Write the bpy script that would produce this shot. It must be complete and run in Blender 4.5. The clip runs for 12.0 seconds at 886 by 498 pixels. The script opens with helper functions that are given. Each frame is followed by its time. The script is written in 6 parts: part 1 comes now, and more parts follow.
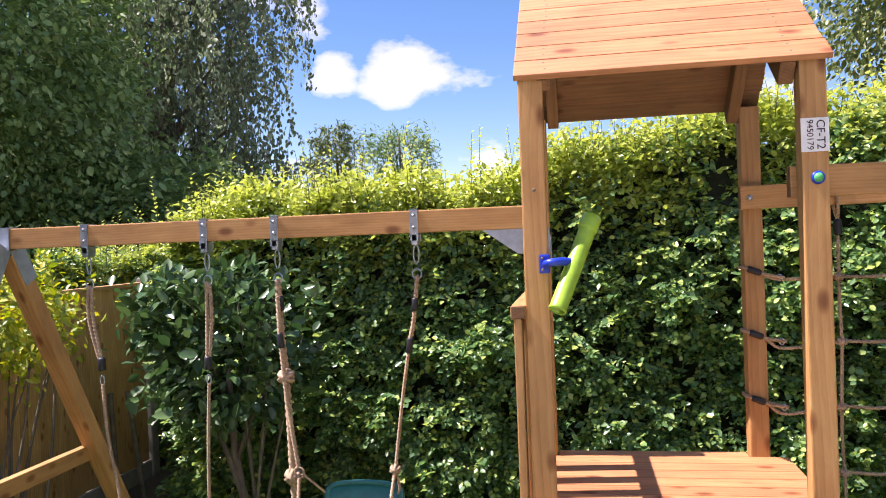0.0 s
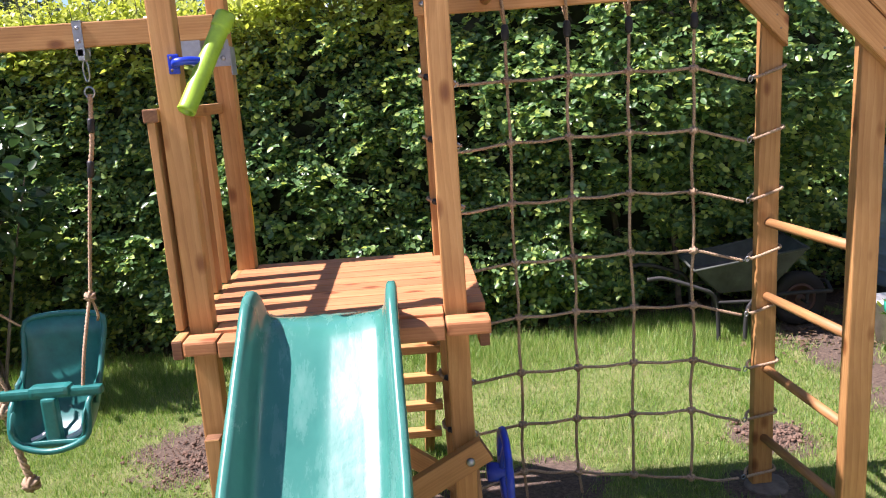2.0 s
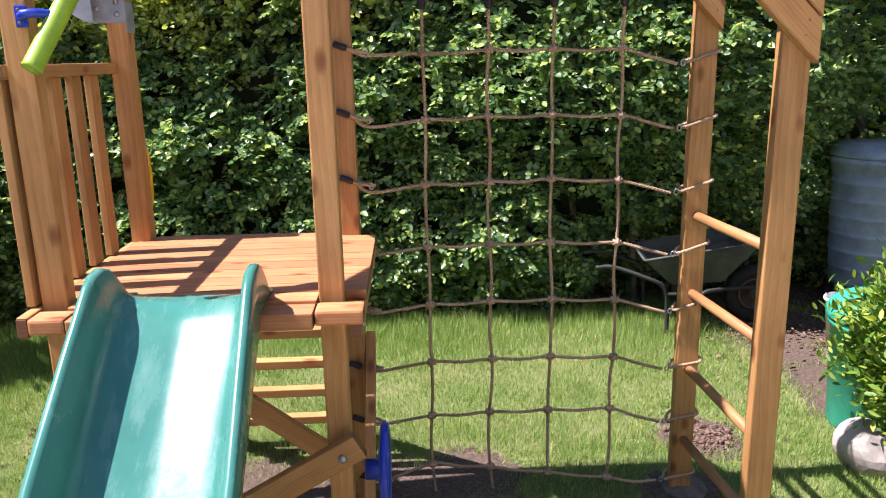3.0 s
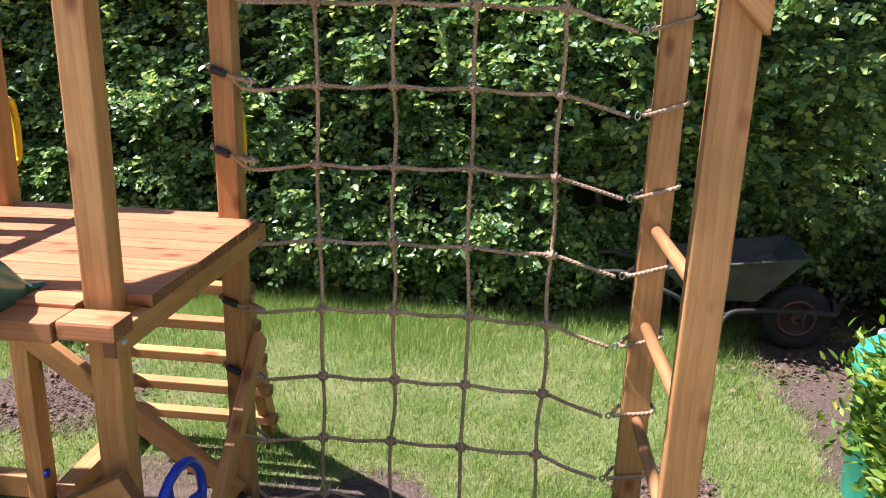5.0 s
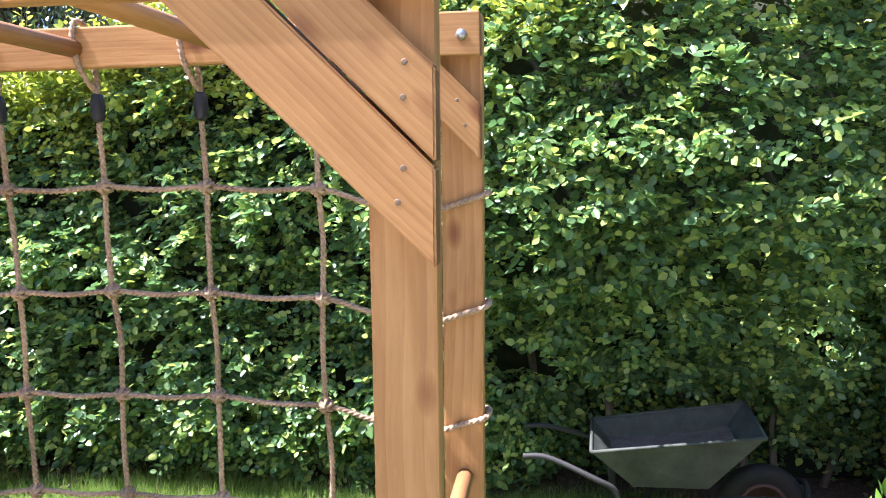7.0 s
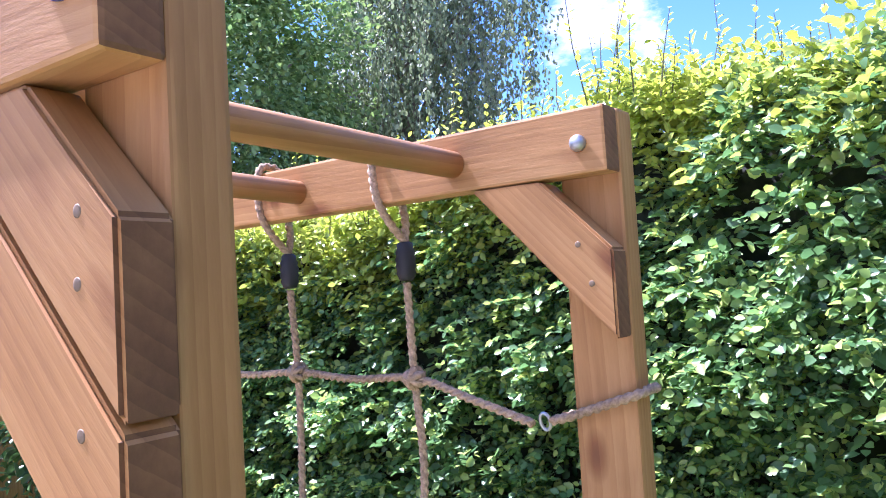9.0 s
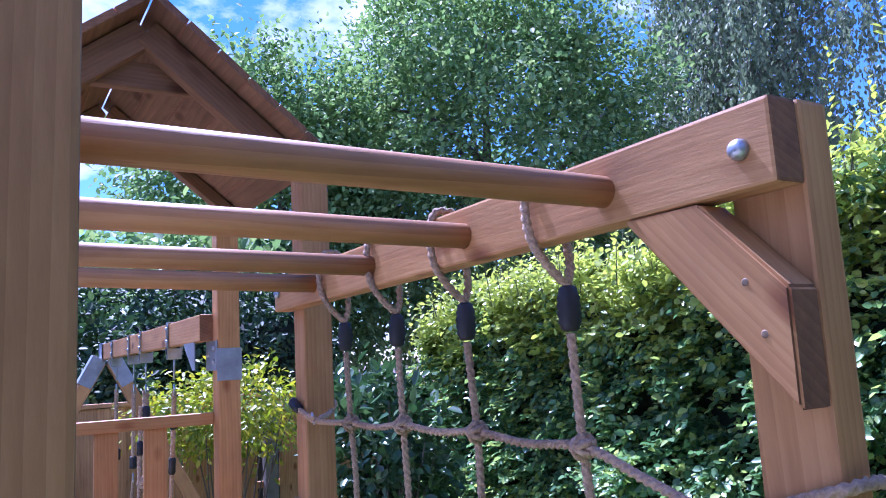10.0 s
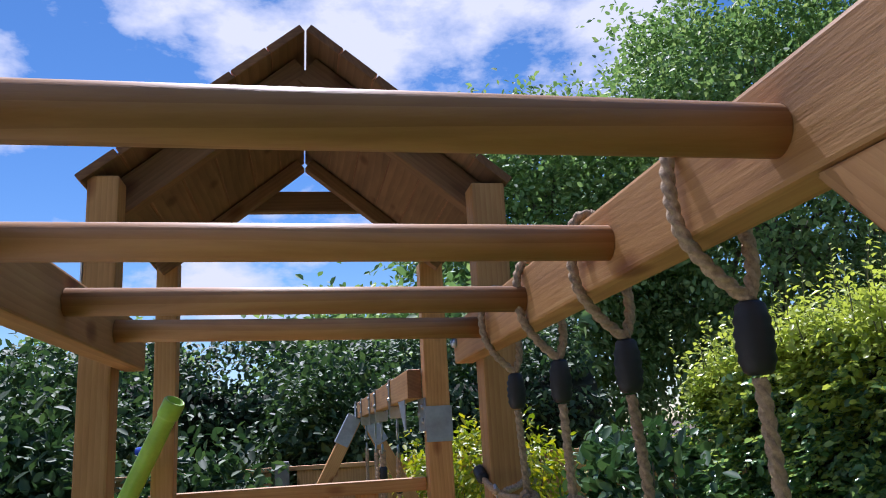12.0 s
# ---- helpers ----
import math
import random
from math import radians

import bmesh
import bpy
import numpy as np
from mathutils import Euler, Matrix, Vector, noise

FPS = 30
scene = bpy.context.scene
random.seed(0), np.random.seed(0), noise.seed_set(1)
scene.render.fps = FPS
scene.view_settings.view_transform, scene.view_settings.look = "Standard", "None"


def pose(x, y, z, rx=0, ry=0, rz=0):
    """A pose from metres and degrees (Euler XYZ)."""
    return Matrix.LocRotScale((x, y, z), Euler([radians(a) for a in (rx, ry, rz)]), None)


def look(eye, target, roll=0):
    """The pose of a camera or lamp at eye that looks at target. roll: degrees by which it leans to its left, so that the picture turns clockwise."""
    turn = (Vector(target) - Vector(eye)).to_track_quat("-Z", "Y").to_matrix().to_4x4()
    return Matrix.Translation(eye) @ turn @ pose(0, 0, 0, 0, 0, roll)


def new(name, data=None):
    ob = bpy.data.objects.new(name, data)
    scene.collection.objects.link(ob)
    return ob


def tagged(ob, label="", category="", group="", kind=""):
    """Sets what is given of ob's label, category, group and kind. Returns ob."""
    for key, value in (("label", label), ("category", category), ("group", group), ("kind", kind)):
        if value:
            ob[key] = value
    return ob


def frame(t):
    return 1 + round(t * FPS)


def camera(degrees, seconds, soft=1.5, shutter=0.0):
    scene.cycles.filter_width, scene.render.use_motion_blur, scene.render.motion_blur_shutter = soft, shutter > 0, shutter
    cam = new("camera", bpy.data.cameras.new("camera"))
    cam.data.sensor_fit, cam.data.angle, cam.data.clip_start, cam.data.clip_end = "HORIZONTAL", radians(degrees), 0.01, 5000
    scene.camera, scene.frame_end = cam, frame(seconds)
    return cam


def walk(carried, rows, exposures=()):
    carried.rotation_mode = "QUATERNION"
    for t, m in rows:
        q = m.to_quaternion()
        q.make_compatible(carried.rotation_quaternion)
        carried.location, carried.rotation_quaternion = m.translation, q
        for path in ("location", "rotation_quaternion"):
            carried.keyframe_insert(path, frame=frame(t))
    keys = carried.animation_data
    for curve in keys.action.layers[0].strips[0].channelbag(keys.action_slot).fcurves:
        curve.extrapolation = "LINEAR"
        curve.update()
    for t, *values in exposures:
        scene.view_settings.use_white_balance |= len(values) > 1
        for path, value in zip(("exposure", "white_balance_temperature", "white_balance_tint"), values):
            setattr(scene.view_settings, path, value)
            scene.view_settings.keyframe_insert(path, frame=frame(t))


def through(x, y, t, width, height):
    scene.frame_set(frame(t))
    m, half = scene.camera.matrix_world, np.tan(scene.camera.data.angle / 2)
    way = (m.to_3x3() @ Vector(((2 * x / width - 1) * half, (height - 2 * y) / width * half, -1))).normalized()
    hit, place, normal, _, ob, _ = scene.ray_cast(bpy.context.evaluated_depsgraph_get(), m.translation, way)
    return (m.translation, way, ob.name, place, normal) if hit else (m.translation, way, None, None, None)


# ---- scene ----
cam = camera(59.6, 12.0, soft=1.0)
PATH = [
    (0, (0.217, 0.059, 1.888), (-0.125, 2.029, 1.869), -2.2),
    (0.5, (0.424, -0.107, 1.858), (0.132, 1.872, 1.85), -1.2),
    (1, (0.603, -0.214, 1.835), (0.585, 1.785, 1.789), -2.8),
    (1.5, (0.698, -0.148, 1.756), (0.756, 1.837, 1.516), -5.2),
    (2, (0.73, 0.056, 1.718), (0.801, 2.011, 1.302), -3.8),
    (2.5, (0.866, 0.136, 1.705), (0.969, 2.077, 1.236), -2.3),
    (2.7, (0.939, 0.156, 1.703), (1.05, 2.095, 1.224), -1.6),
    (4.3, (1.519, 0.567, 1.695), (1.329, 2.496, 1.203), 1.0),
    (4.5, (1.561, 0.63, 1.686), (1.361, 2.55, 1.161), 1.5),
    (5, (1.716, 0.748, 1.67), (1.52, 2.657, 1.108), 1.7),
    (5.5, (1.97, 0.907, 1.68), (1.804, 2.817, 1.11), 1.6),
    (6, (2.14, 1.026, 1.728), (1.982, 2.958, 1.235), 1.0),
    (6.5, (2.218, 1.242, 1.773), (2.065, 3.207, 1.436), 0.8),
    (7, (2.276, 1.413, 1.801), (2.002, 3.376, 1.535), -0.6),
    (7.2, (2.313, 1.484, 1.795), (1.909, 3.427, 1.542), -1.7),
    (8.8, (2.505, 1.967, 1.828), (1.465, 3.675, 1.841), -4.3),
    (9, (2.499, 2.048, 1.84), (1.354, 3.685, 1.947), -3.3),
    (9.5, (2.529, 2.172, 1.853), (1.102, 3.556, 2.079), -2.7),
    (10, (2.56, 2.305, 1.831), (0.867, 3.33, 2.112), -3.0),
    (10.5, (2.521, 2.406, 1.835), (0.764, 3.304, 2.161), -5.0),
    (11, (2.416, 2.486, 1.853), (0.63, 3.292, 2.255), -4.1),
    (11.5, (2.358, 2.555, 1.854), (0.532, 3.252, 2.281), -4.2),
    (12, (2.352, 2.598, 1.829), (0.439, 2.961, 2.286), -3.3),
]
EXPOSURES = [(0.0, 1.35, 6400, 34), (5.0, 1.35, 6100, 32), (6.0, 1.6, 6000, 32), (7.0, 2.15, 5900, 30), (8.8, 2.15, 5500, 38), (9.3, 2.05, 4900, 48), (10.0, 1.5, 4600, 50), (12.0, 0.65, 5600, 24)]
walk(cam, [(t, look(eye, target, roll)) for t, eye, target, roll in PATH], EXPOSURES)

# ---- world and light ----
SUN = Vector((-0.518, -0.05, 0.856)).normalized()
world = bpy.data.worlds.new("sky")
scene.world = world
world.use_nodes = True


def nodes_of(owner):
    return owner.node_tree.nodes, owner.node_tree.links


def node(nt, kind, **values):
    made = nt.new(kind)
    for key, value in values.items():
        if key in made.inputs:
            made.inputs[key].default_value = value
    return made


def ramp(nt, stops, interpolation="LINEAR"):
    made = nt.new("ShaderNodeValToRGB")
    made.color_ramp.interpolation = interpolation
    el = made.color_ramp.elements
    while len(el) < len(stops):
        el.new(0.5)
    for e, (p, c) in zip(el, stops):
        e.position, e.color = p, (*c, 1) if len(c) == 3 else c
    return made


def mixer(nt, kind="MIX"):
    made = nt.new("ShaderNodeMix")
    made.data_type, made.blend_type = "RGBA", kind
    return made


wn, wl = nodes_of(world)
sky = wn.new("ShaderNodeTexSky")
sky.sky_type, sky.sun_disc = "NISHITA", False
sky.sun_elevation = math.asin(SUN.z)
sky.sun_rotation = math.atan2(SUN.x, SUN.y)
sky.air_density, sky.dust_density, sky.ozone_density = 1.0, 0.05, 2.5
coords = wn.new("ShaderNodeTexCoord")
squash = wn.new("ShaderNodeMapping")
squash.inputs["Scale"].default_value = (1.0, 1.0, 2.0)
squash.inputs["Location"].default_value = (3.7, 1.25, 0.4)
puffs = node(wn, "ShaderNodeTexNoise", Scale=5.5, Detail=8.0, Roughness=0.58)
wl.new(coords.outputs["Generated"], squash.inputs["Vector"])
wl.new(squash.outputs[0], puffs.inputs["Vector"])
# drifting cumulus: direction, half-width in radians
CLOUDS = [((-0.318, 0.908, 0.274), 0.05), ((-0.225, 0.951, 0.211), 0.032), ((-0.295, 0.93, 0.222), 0.03), ((-0.10, 0.99, 0.11), 0.05), ((-0.38, 0.86, 0.345), 0.085),
          ((-0.875, -0.04, 0.49), 0.15), ((-0.85, 0.20, 0.49), 0.20), ((-0.80, 0.39, 0.46), 0.12), ((-0.83, -0.36, 0.44), 0.10), ((-0.974, -0.08, 0.20), 0.13), ((-0.88, 0.05, 0.60), 0.25),
          ((0.75, 0.4, 0.5), 0.35), ((0.2, -0.8, 0.55), 0.4), ((-0.5, -0.7, 0.5), 0.35), ((0.9, -0.3, 0.35), 0.3)]
bank = None
for aim, wide in CLOUDS:
    off = wn.new("ShaderNodeVectorMath")
    off.operation = "DISTANCE"
    off.inputs[1].default_value = Vector(aim).normalized()
    wl.new(coords.outputs["Generated"], off.inputs[0])
    near = node(wn, "ShaderNodeMapRange")
    near.inputs["From Min"].default_value, near.inputs["From Max"].default_value = wide * 0.2, wide * 1.5
    near.inputs["To Min"].default_value, near.inputs["To Max"].default_value = 0.26, 0.0
    wl.new(off.outputs["Value"], near.inputs["Value"])
    if bank is None:
        bank = near.outputs[0]
    else:
        most = wn.new("ShaderNodeMath")
        most.operation = "MAXIMUM"
        wl.new(bank, most.inputs[0])
        wl.new(near.outputs[0], most.inputs[1])
        bank = most.outputs[0]
add = wn.new("ShaderNodeMath")
cloud = ramp(wn, [(0.60, (0, 0, 0)), (0.66, (0.45, 0.45, 0.45)), (0.78, (1, 1, 1))])
white = mixer(wn)
white.inputs["B"].default_value = (7.4, 7.6, 8.0, 1)
wl.new(bank, add.inputs[0])
wl.new(puffs.outputs["Fac"], add.inputs[1])
wl.new(add.outputs[0], cloud.inputs["Fac"])
wl.new(cloud.outputs["Color"], white.inputs["Factor"])
deep = node(wn, "ShaderNodeHueSaturation", Saturation=1.22)
wl.new(sky.outputs["Color"], deep.inputs["Color"])
wl.new(deep.outputs[0], white.inputs["A"])
wl.new(white.outputs["Result"], wn["Background"].inputs["Color"])
wn["Background"].inputs["Strength"].default_value = 0.07

sun = new("sun", bpy.data.lights.new("sun", "SUN"))
sun.data.energy, sun.data.angle, sun.data.color = 5.0, radians(0.6), (1.0, 0.96, 0.90)
sun.matrix_world = look(SUN * 30, (0, 0, 0))


# ---- materials ----
def material(name, rough=0.6, metal=0.0):
    m = bpy.data.materials.new(name)
    m.use_nodes = True
    nt, links = nodes_of(m)
    bsdf = nt["Principled BSDF"]
    bsdf.inputs["Roughness"].default_value = rough
    bsdf.inputs["Metallic"].default_value = metal
    return m, nt, links, bsdf


def bump(nt, links, bsdf, source, strength, distance):
    b = nt.new("ShaderNodeBump")
    b.inputs["Strength"].default_value, b.inputs["Distance"].default_value = strength, distance
    links.new(source, b.inputs["Height"])
    links.new(b.outputs[0], bsdf.inputs["Normal"])


def timber_material(name, dark, mid, light, rough=0.62, knots=True):
    """Stained softwood, grain along the piece's own x, shifted from piece to piece."""
    m, nt, links, bsdf = material(name, rough)
    tc = nt.new("ShaderNodeTexCoord")
    info = nt.new("ShaderNodeObjectInfo")
    jump = nt.new("ShaderNodeVectorMath")
    jump.operation = "MULTIPLY_ADD"
    jump.inputs[1].default_value = (37.0, 11.0, 23.0)
    links.new(info.outputs["Random"], jump.inputs[0])
    links.new(tc.outputs["Object"], jump.inputs[2])
    stretch = nt.new("ShaderNodeMapping")
    stretch.inputs["Scale"].default_value = (1.3, 14.0, 14.0)
    links.new(jump.outputs[0], stretch.inputs["Vector"])
    bend = node(nt, "ShaderNodeTexNoise", Scale=0.9, Detail=2.0)
    links.new(jump.outputs[0], bend.inputs["Vector"])
    warp = nt.new("ShaderNodeVectorMath")
    warp.operation = "MULTIPLY_ADD"
    warp.inputs[1].default_value = (0.0, 2.2, 2.2)
    links.new(bend.outputs["Color"], warp.inputs[0])
    links.new(stretch.outputs[0], warp.inputs[2])
    grain = node(nt, "ShaderNodeTexNoise", Scale=2.4, Detail=6.0, Roughness=0.62)
    links.new(warp.outputs[0], grain.inputs["Vector"])
    fine = node(nt, "ShaderNodeTexNoise", Scale=11.0, Detail=4.0, Roughness=0.7)
    links.new(warp.outputs[0], fine.inputs["Vector"])
    # growth rings cut lengthwise: fine, nearly straight lines that drift along the piece
    long = nt.new("ShaderNodeMapping")
    long.inputs["Scale"].default_value = (0.03, 1.0, 1.0)
    links.new(jump.outputs[0], long.inputs["Vector"])
    drift = nt.new("ShaderNodeVectorMath")
    drift.operation = "MULTIPLY_ADD"
    drift.inputs[1].default_value = (0.0, 0.05, 0.05)
    links.new(bend.outputs["Color"], drift.inputs[0])
    links.new(long.outputs[0], drift.inputs[2])
    rings = node(nt, "ShaderNodeTexWave", Scale=34.0, Distortion=3.0, Detail=3.0)
    rings.inputs["Detail Scale"].default_value = 0.6
    rings.wave_type, rings.rings_direction, rings.wave_profile = "RINGS", "X", "SAW"
    links.new(drift.outputs[0], rings.inputs["Vector"])
    both = nt.new("ShaderNodeMath")
    both.operation = "MULTIPLY_ADD"
    both.inputs[1].default_value = 0.17
    links.new(rings.outputs["Fac"], both.inputs[0])
    soft_grain = nt.new("ShaderNodeMath")
    soft_grain.operation = "MULTIPLY"
    soft_grain.inputs[1].default_value = 0.83
    links.new(grain.outputs["Fac"], soft_grain.inputs[0])
    links.new(soft_grain.outputs[0], both.inputs[2])
    colour = ramp(nt, [(0.26, dark), (0.5, mid), (0.74, light)])
    links.new(both.outputs[0], colour.inputs["Fac"])
    lines = ramp(nt, [(0.35, (0.72, 0.66, 0.6)), (0.6, (1, 1, 1))])
    links.new(fine.outputs["Fac"], lines.inputs["Fac"])
    mul = mixer(nt, "MULTIPLY")
    mul.inputs["Factor"].default_value = 0.28
    links.new(colour.outputs["Color"], mul.inputs["A"])
    links.new(lines.outputs["Color"], mul.inputs["B"])
    blotch = node(nt, "ShaderNodeTexNoise", Scale=5.0, Detail=3.0)
    links.new(jump.outputs[0], blotch.inputs["Vector"])
    stain = ramp(nt, [(0.3, (0.74, 0.7, 0.66)), (0.62, (1.1, 1.08, 1.05))])
    links.new(blotch.outputs["Fac"], stain.inputs["Fac"])
    mul2 = mixer(nt, "MULTIPLY")
    mul2.inputs["Factor"].default_value = 0.55
    links.new(mul.outputs["Result"], mul2.inputs["A"])
    links.new(stain.outputs["Color"], mul2.inputs["B"])
    out = mul2.outputs["Result"]
    if knots:
        kmap = nt.new("ShaderNodeMapping")
        kmap.inputs["Scale"].default_value = (6.0, 12.0, 12.0)
        links.new(jump.outputs[0], kmap.inputs["Vector"])
        vor = node(nt, "ShaderNodeTexVoronoi", Scale=1.0, Randomness=1.0)
        links.new(kmap.outputs[0], vor.inputs["Vector"])
        spot = ramp(nt, [(0.08, (0.34, 0.20, 0.12)), (0.14, (0.55, 0.40, 0.29)), (0.24, (1, 1, 1))])
        links.new(vor.outputs["Distance"], spot.inputs["Fac"])
        mul3 = mixer(nt, "MULTIPLY")
        mul3.inputs["Factor"].default_value = 0.85
        links.new(out, mul3.inputs["A"])
        links.new(spot.outputs["Color"], mul3.inputs["B"])
        out = mul3.outputs["Result"]
    tone = nt.new("ShaderNodeHueSaturation")
    vary = nt.new("ShaderNodeMapRange")
    vary.inputs["To Min"].default_value, vary.inputs["To Max"].default_value = 0.85, 1.15
    links.new(info.outputs["Random"], vary.inputs["Value"])
    links.new(vary.outputs[0], tone.inputs["Value"])
    links.new(out, tone.inputs["Color"])
    links.new(tone.outputs[0], bsdf.inputs["Base Color"])
    bump(nt, links, bsdf, fine.outputs["Fac"], 0.15, 0.003)
    return m


WOOD = timber_material("stained timber", (0.36, 0.175, 0.052), (0.485, 0.255, 0.083), (0.575, 0.335, 0.125))
DOWEL = timber_material("stained round bar", (0.28, 0.128, 0.04), (0.41, 0.205, 0.07), (0.50, 0.275, 0.105), 0.6, False)
ROOF = timber_material("orange stained roof board", (0.35, 0.14, 0.048), (0.47, 0.20, 0.077), (0.56, 0.26, 0.108))
FENCE = timber_material("fence board", (0.34, 0.18, 0.07), (0.50, 0.28, 0.115), (0.62, 0.38, 0.17), 0.8)
# sawn end grain drinks stain; shade on sun-averted ends is added to the colour
CUT = timber_material("stained sawn end with shade tone", (0.13, 0.06, 0.024), (0.20, 0.095, 0.038), (0.27, 0.135, 0.055), 0.75, False)
# roof undersides, rafters and ties: the shade under the roof is in this brown
ROOFSHADE = timber_material("roof wood with shade in its brown", (0.12, 0.062, 0.028), (0.18, 0.095, 0.042), (0.24, 0.13, 0.058), 0.8)
ENDGRAIN = timber_material("wet end grain", (0.12, 0.05, 0.022), (0.19, 0.085, 0.04), (0.26, 0.12, 0.05), 0.8, False)


def plain(name, colour, rough=0.5, metal=0.0, scale=18.0, spread=0.22, relief=0.1):
    """A painted, moulded or metal surface with soft mottling and fine relief."""
    m, nt, links, bsdf = material(name, rough, metal)
    tc = nt.new("ShaderNodeTexCoord")
    big = node(nt, "ShaderNodeTexNoise", Scale=scale, Detail=6.0, Roughness=0.65)
    links.new(tc.outputs["Object"], big.inputs["Vector"])
    lo = tuple(c * (1 - spread) for c in colour)
    hi = tuple(min(1, c * (1 + spread)) for c in colour)
    tint = ramp(nt, [(0.3, lo), (0.7, hi)])
    links.new(big.outputs["Fac"], tint.inputs["Fac"])
    links.new(tint.outputs["Color"], bsdf.inputs["Base Color"])
    wear = nt.new("ShaderNodeMapRange")
    wear.inputs["To Min"].default_value, wear.inputs["To Max"].default_value = max(0.02, rough - 0.12), min(1, rough + 0.12)
    links.new(big.outputs["Fac"], wear.inputs["Value"])
    links.new(wear.outputs[0], bsdf.inputs["Roughness"])
    fine = node(nt, "ShaderNodeTexNoise", Scale=scale * 14, Detail=3.0)
    links.new(tc.outputs["Object"], fine.inputs["Vector"])
    bump(nt, links, bsdf, fine.outputs["Fac"], relief, 0.002)
    return m


SCREW = plain("dull screw head", (0.21, 0.15, 0.09), 0.65, 0.2)
STEEL = plain("zinc plated steel", (0.42, 0.45, 0.48), 0.38, 0.85)
PAINTED = plain("grey painted bracket", (0.33, 0.37, 0.42), 0.45, 0.35)
BLACK = plain("black sleeve", (0.012, 0.013, 0.015), 0.55)
BLUE = plain("blue moulded plastic", (0.012, 0.045, 0.42), 0.32)
LIME = plain("lime green plastic", (0.27, 0.46, 0.03), 0.4)
GLASSY = plain("dark lens", (0.02, 0.03, 0.02), 0.2)
YELLOW = plain("yellow plastic", (0.85, 0.55, 0.01), 0.35)
BOTTLE = plain("dark green seat plastic", (0.012, 0.15, 0.13), 0.38)
WEB = plain("grey webbing", (0.45, 0.47, 0.5), 0.8)
BUTT = plain("blue grey water butt plastic", (0.20, 0.28, 0.35), 0.5, 0.0, 6.0, 0.35)
BLACKPLASTIC = plain("black plastic stand", (0.02, 0.022, 0.025), 0.5)
BINGREEN = plain("sea green bin plastic", (0.02, 0.36, 0.24), 0.42)
BUCKET = plain("white bucket", (0.75, 0.76, 0.74), 0.4)
RUBBER = plain("tyre rubber", (0.014, 0.014, 0.015), 0.75)
RUST = plain("red rusty hub", (0.115, 0.065, 0.055), 0.8)
TRAY = plain("weathered green barrow tray", (0.05, 0.062, 0.048), 0.7, 0.0, 9.0, 0.5)
TUBE = plain("dull dirty tube", (0.035, 0.036, 0.034), 0.7, 0.2)
DUST = plain("grey caked dust", (0.10, 0.088, 0.076), 0.95, 0.0, 14.0, 0.4, 0.8)
ROCK = plain("grey rockery stone", (0.34, 0.32, 0.28), 0.85, 0.0, 7.0, 0.4, 0.6)
FOOTING = plain("soil-stained concrete", (0.15, 0.125, 0.10), 0.95, 0.0, 16.0, 0.4, 0.8)
CONCRETE = plain("concrete", (0.25, 0.24, 0.22), 0.85, 0.0, 9.0, 0.25, 0.5)
PAPER = plain("white plastic label", (0.8, 0.8, 0.78), 0.4, 0.0, 30.0, 0.05)
INK = plain("black print", (0.015, 0.015, 0.015), 0.6)
CAP = plain("green bolt cap", (0.06, 0.42, 0.12), 0.35)
BARK = plain("grey brown bark", (0.16, 0.13, 0.10), 0.9, 0.0, 14.0, 0.45, 0.7)
# colour of the hedge cores, near-black for the shade behind the leaves
HEDGESHADE = plain("near-black hedge shade core", (0.02, 0.026, 0.012), 0.95, 0.0, 20.0, 0.6, 0.9)
TWIG = plain("green twig", (0.13, 0.13, 0.05), 0.8)
SOILM = plain("crumbly brown soil", (0.17, 0.11, 0.075), 0.95, 0.0, 22.0, 0.45, 0.9)


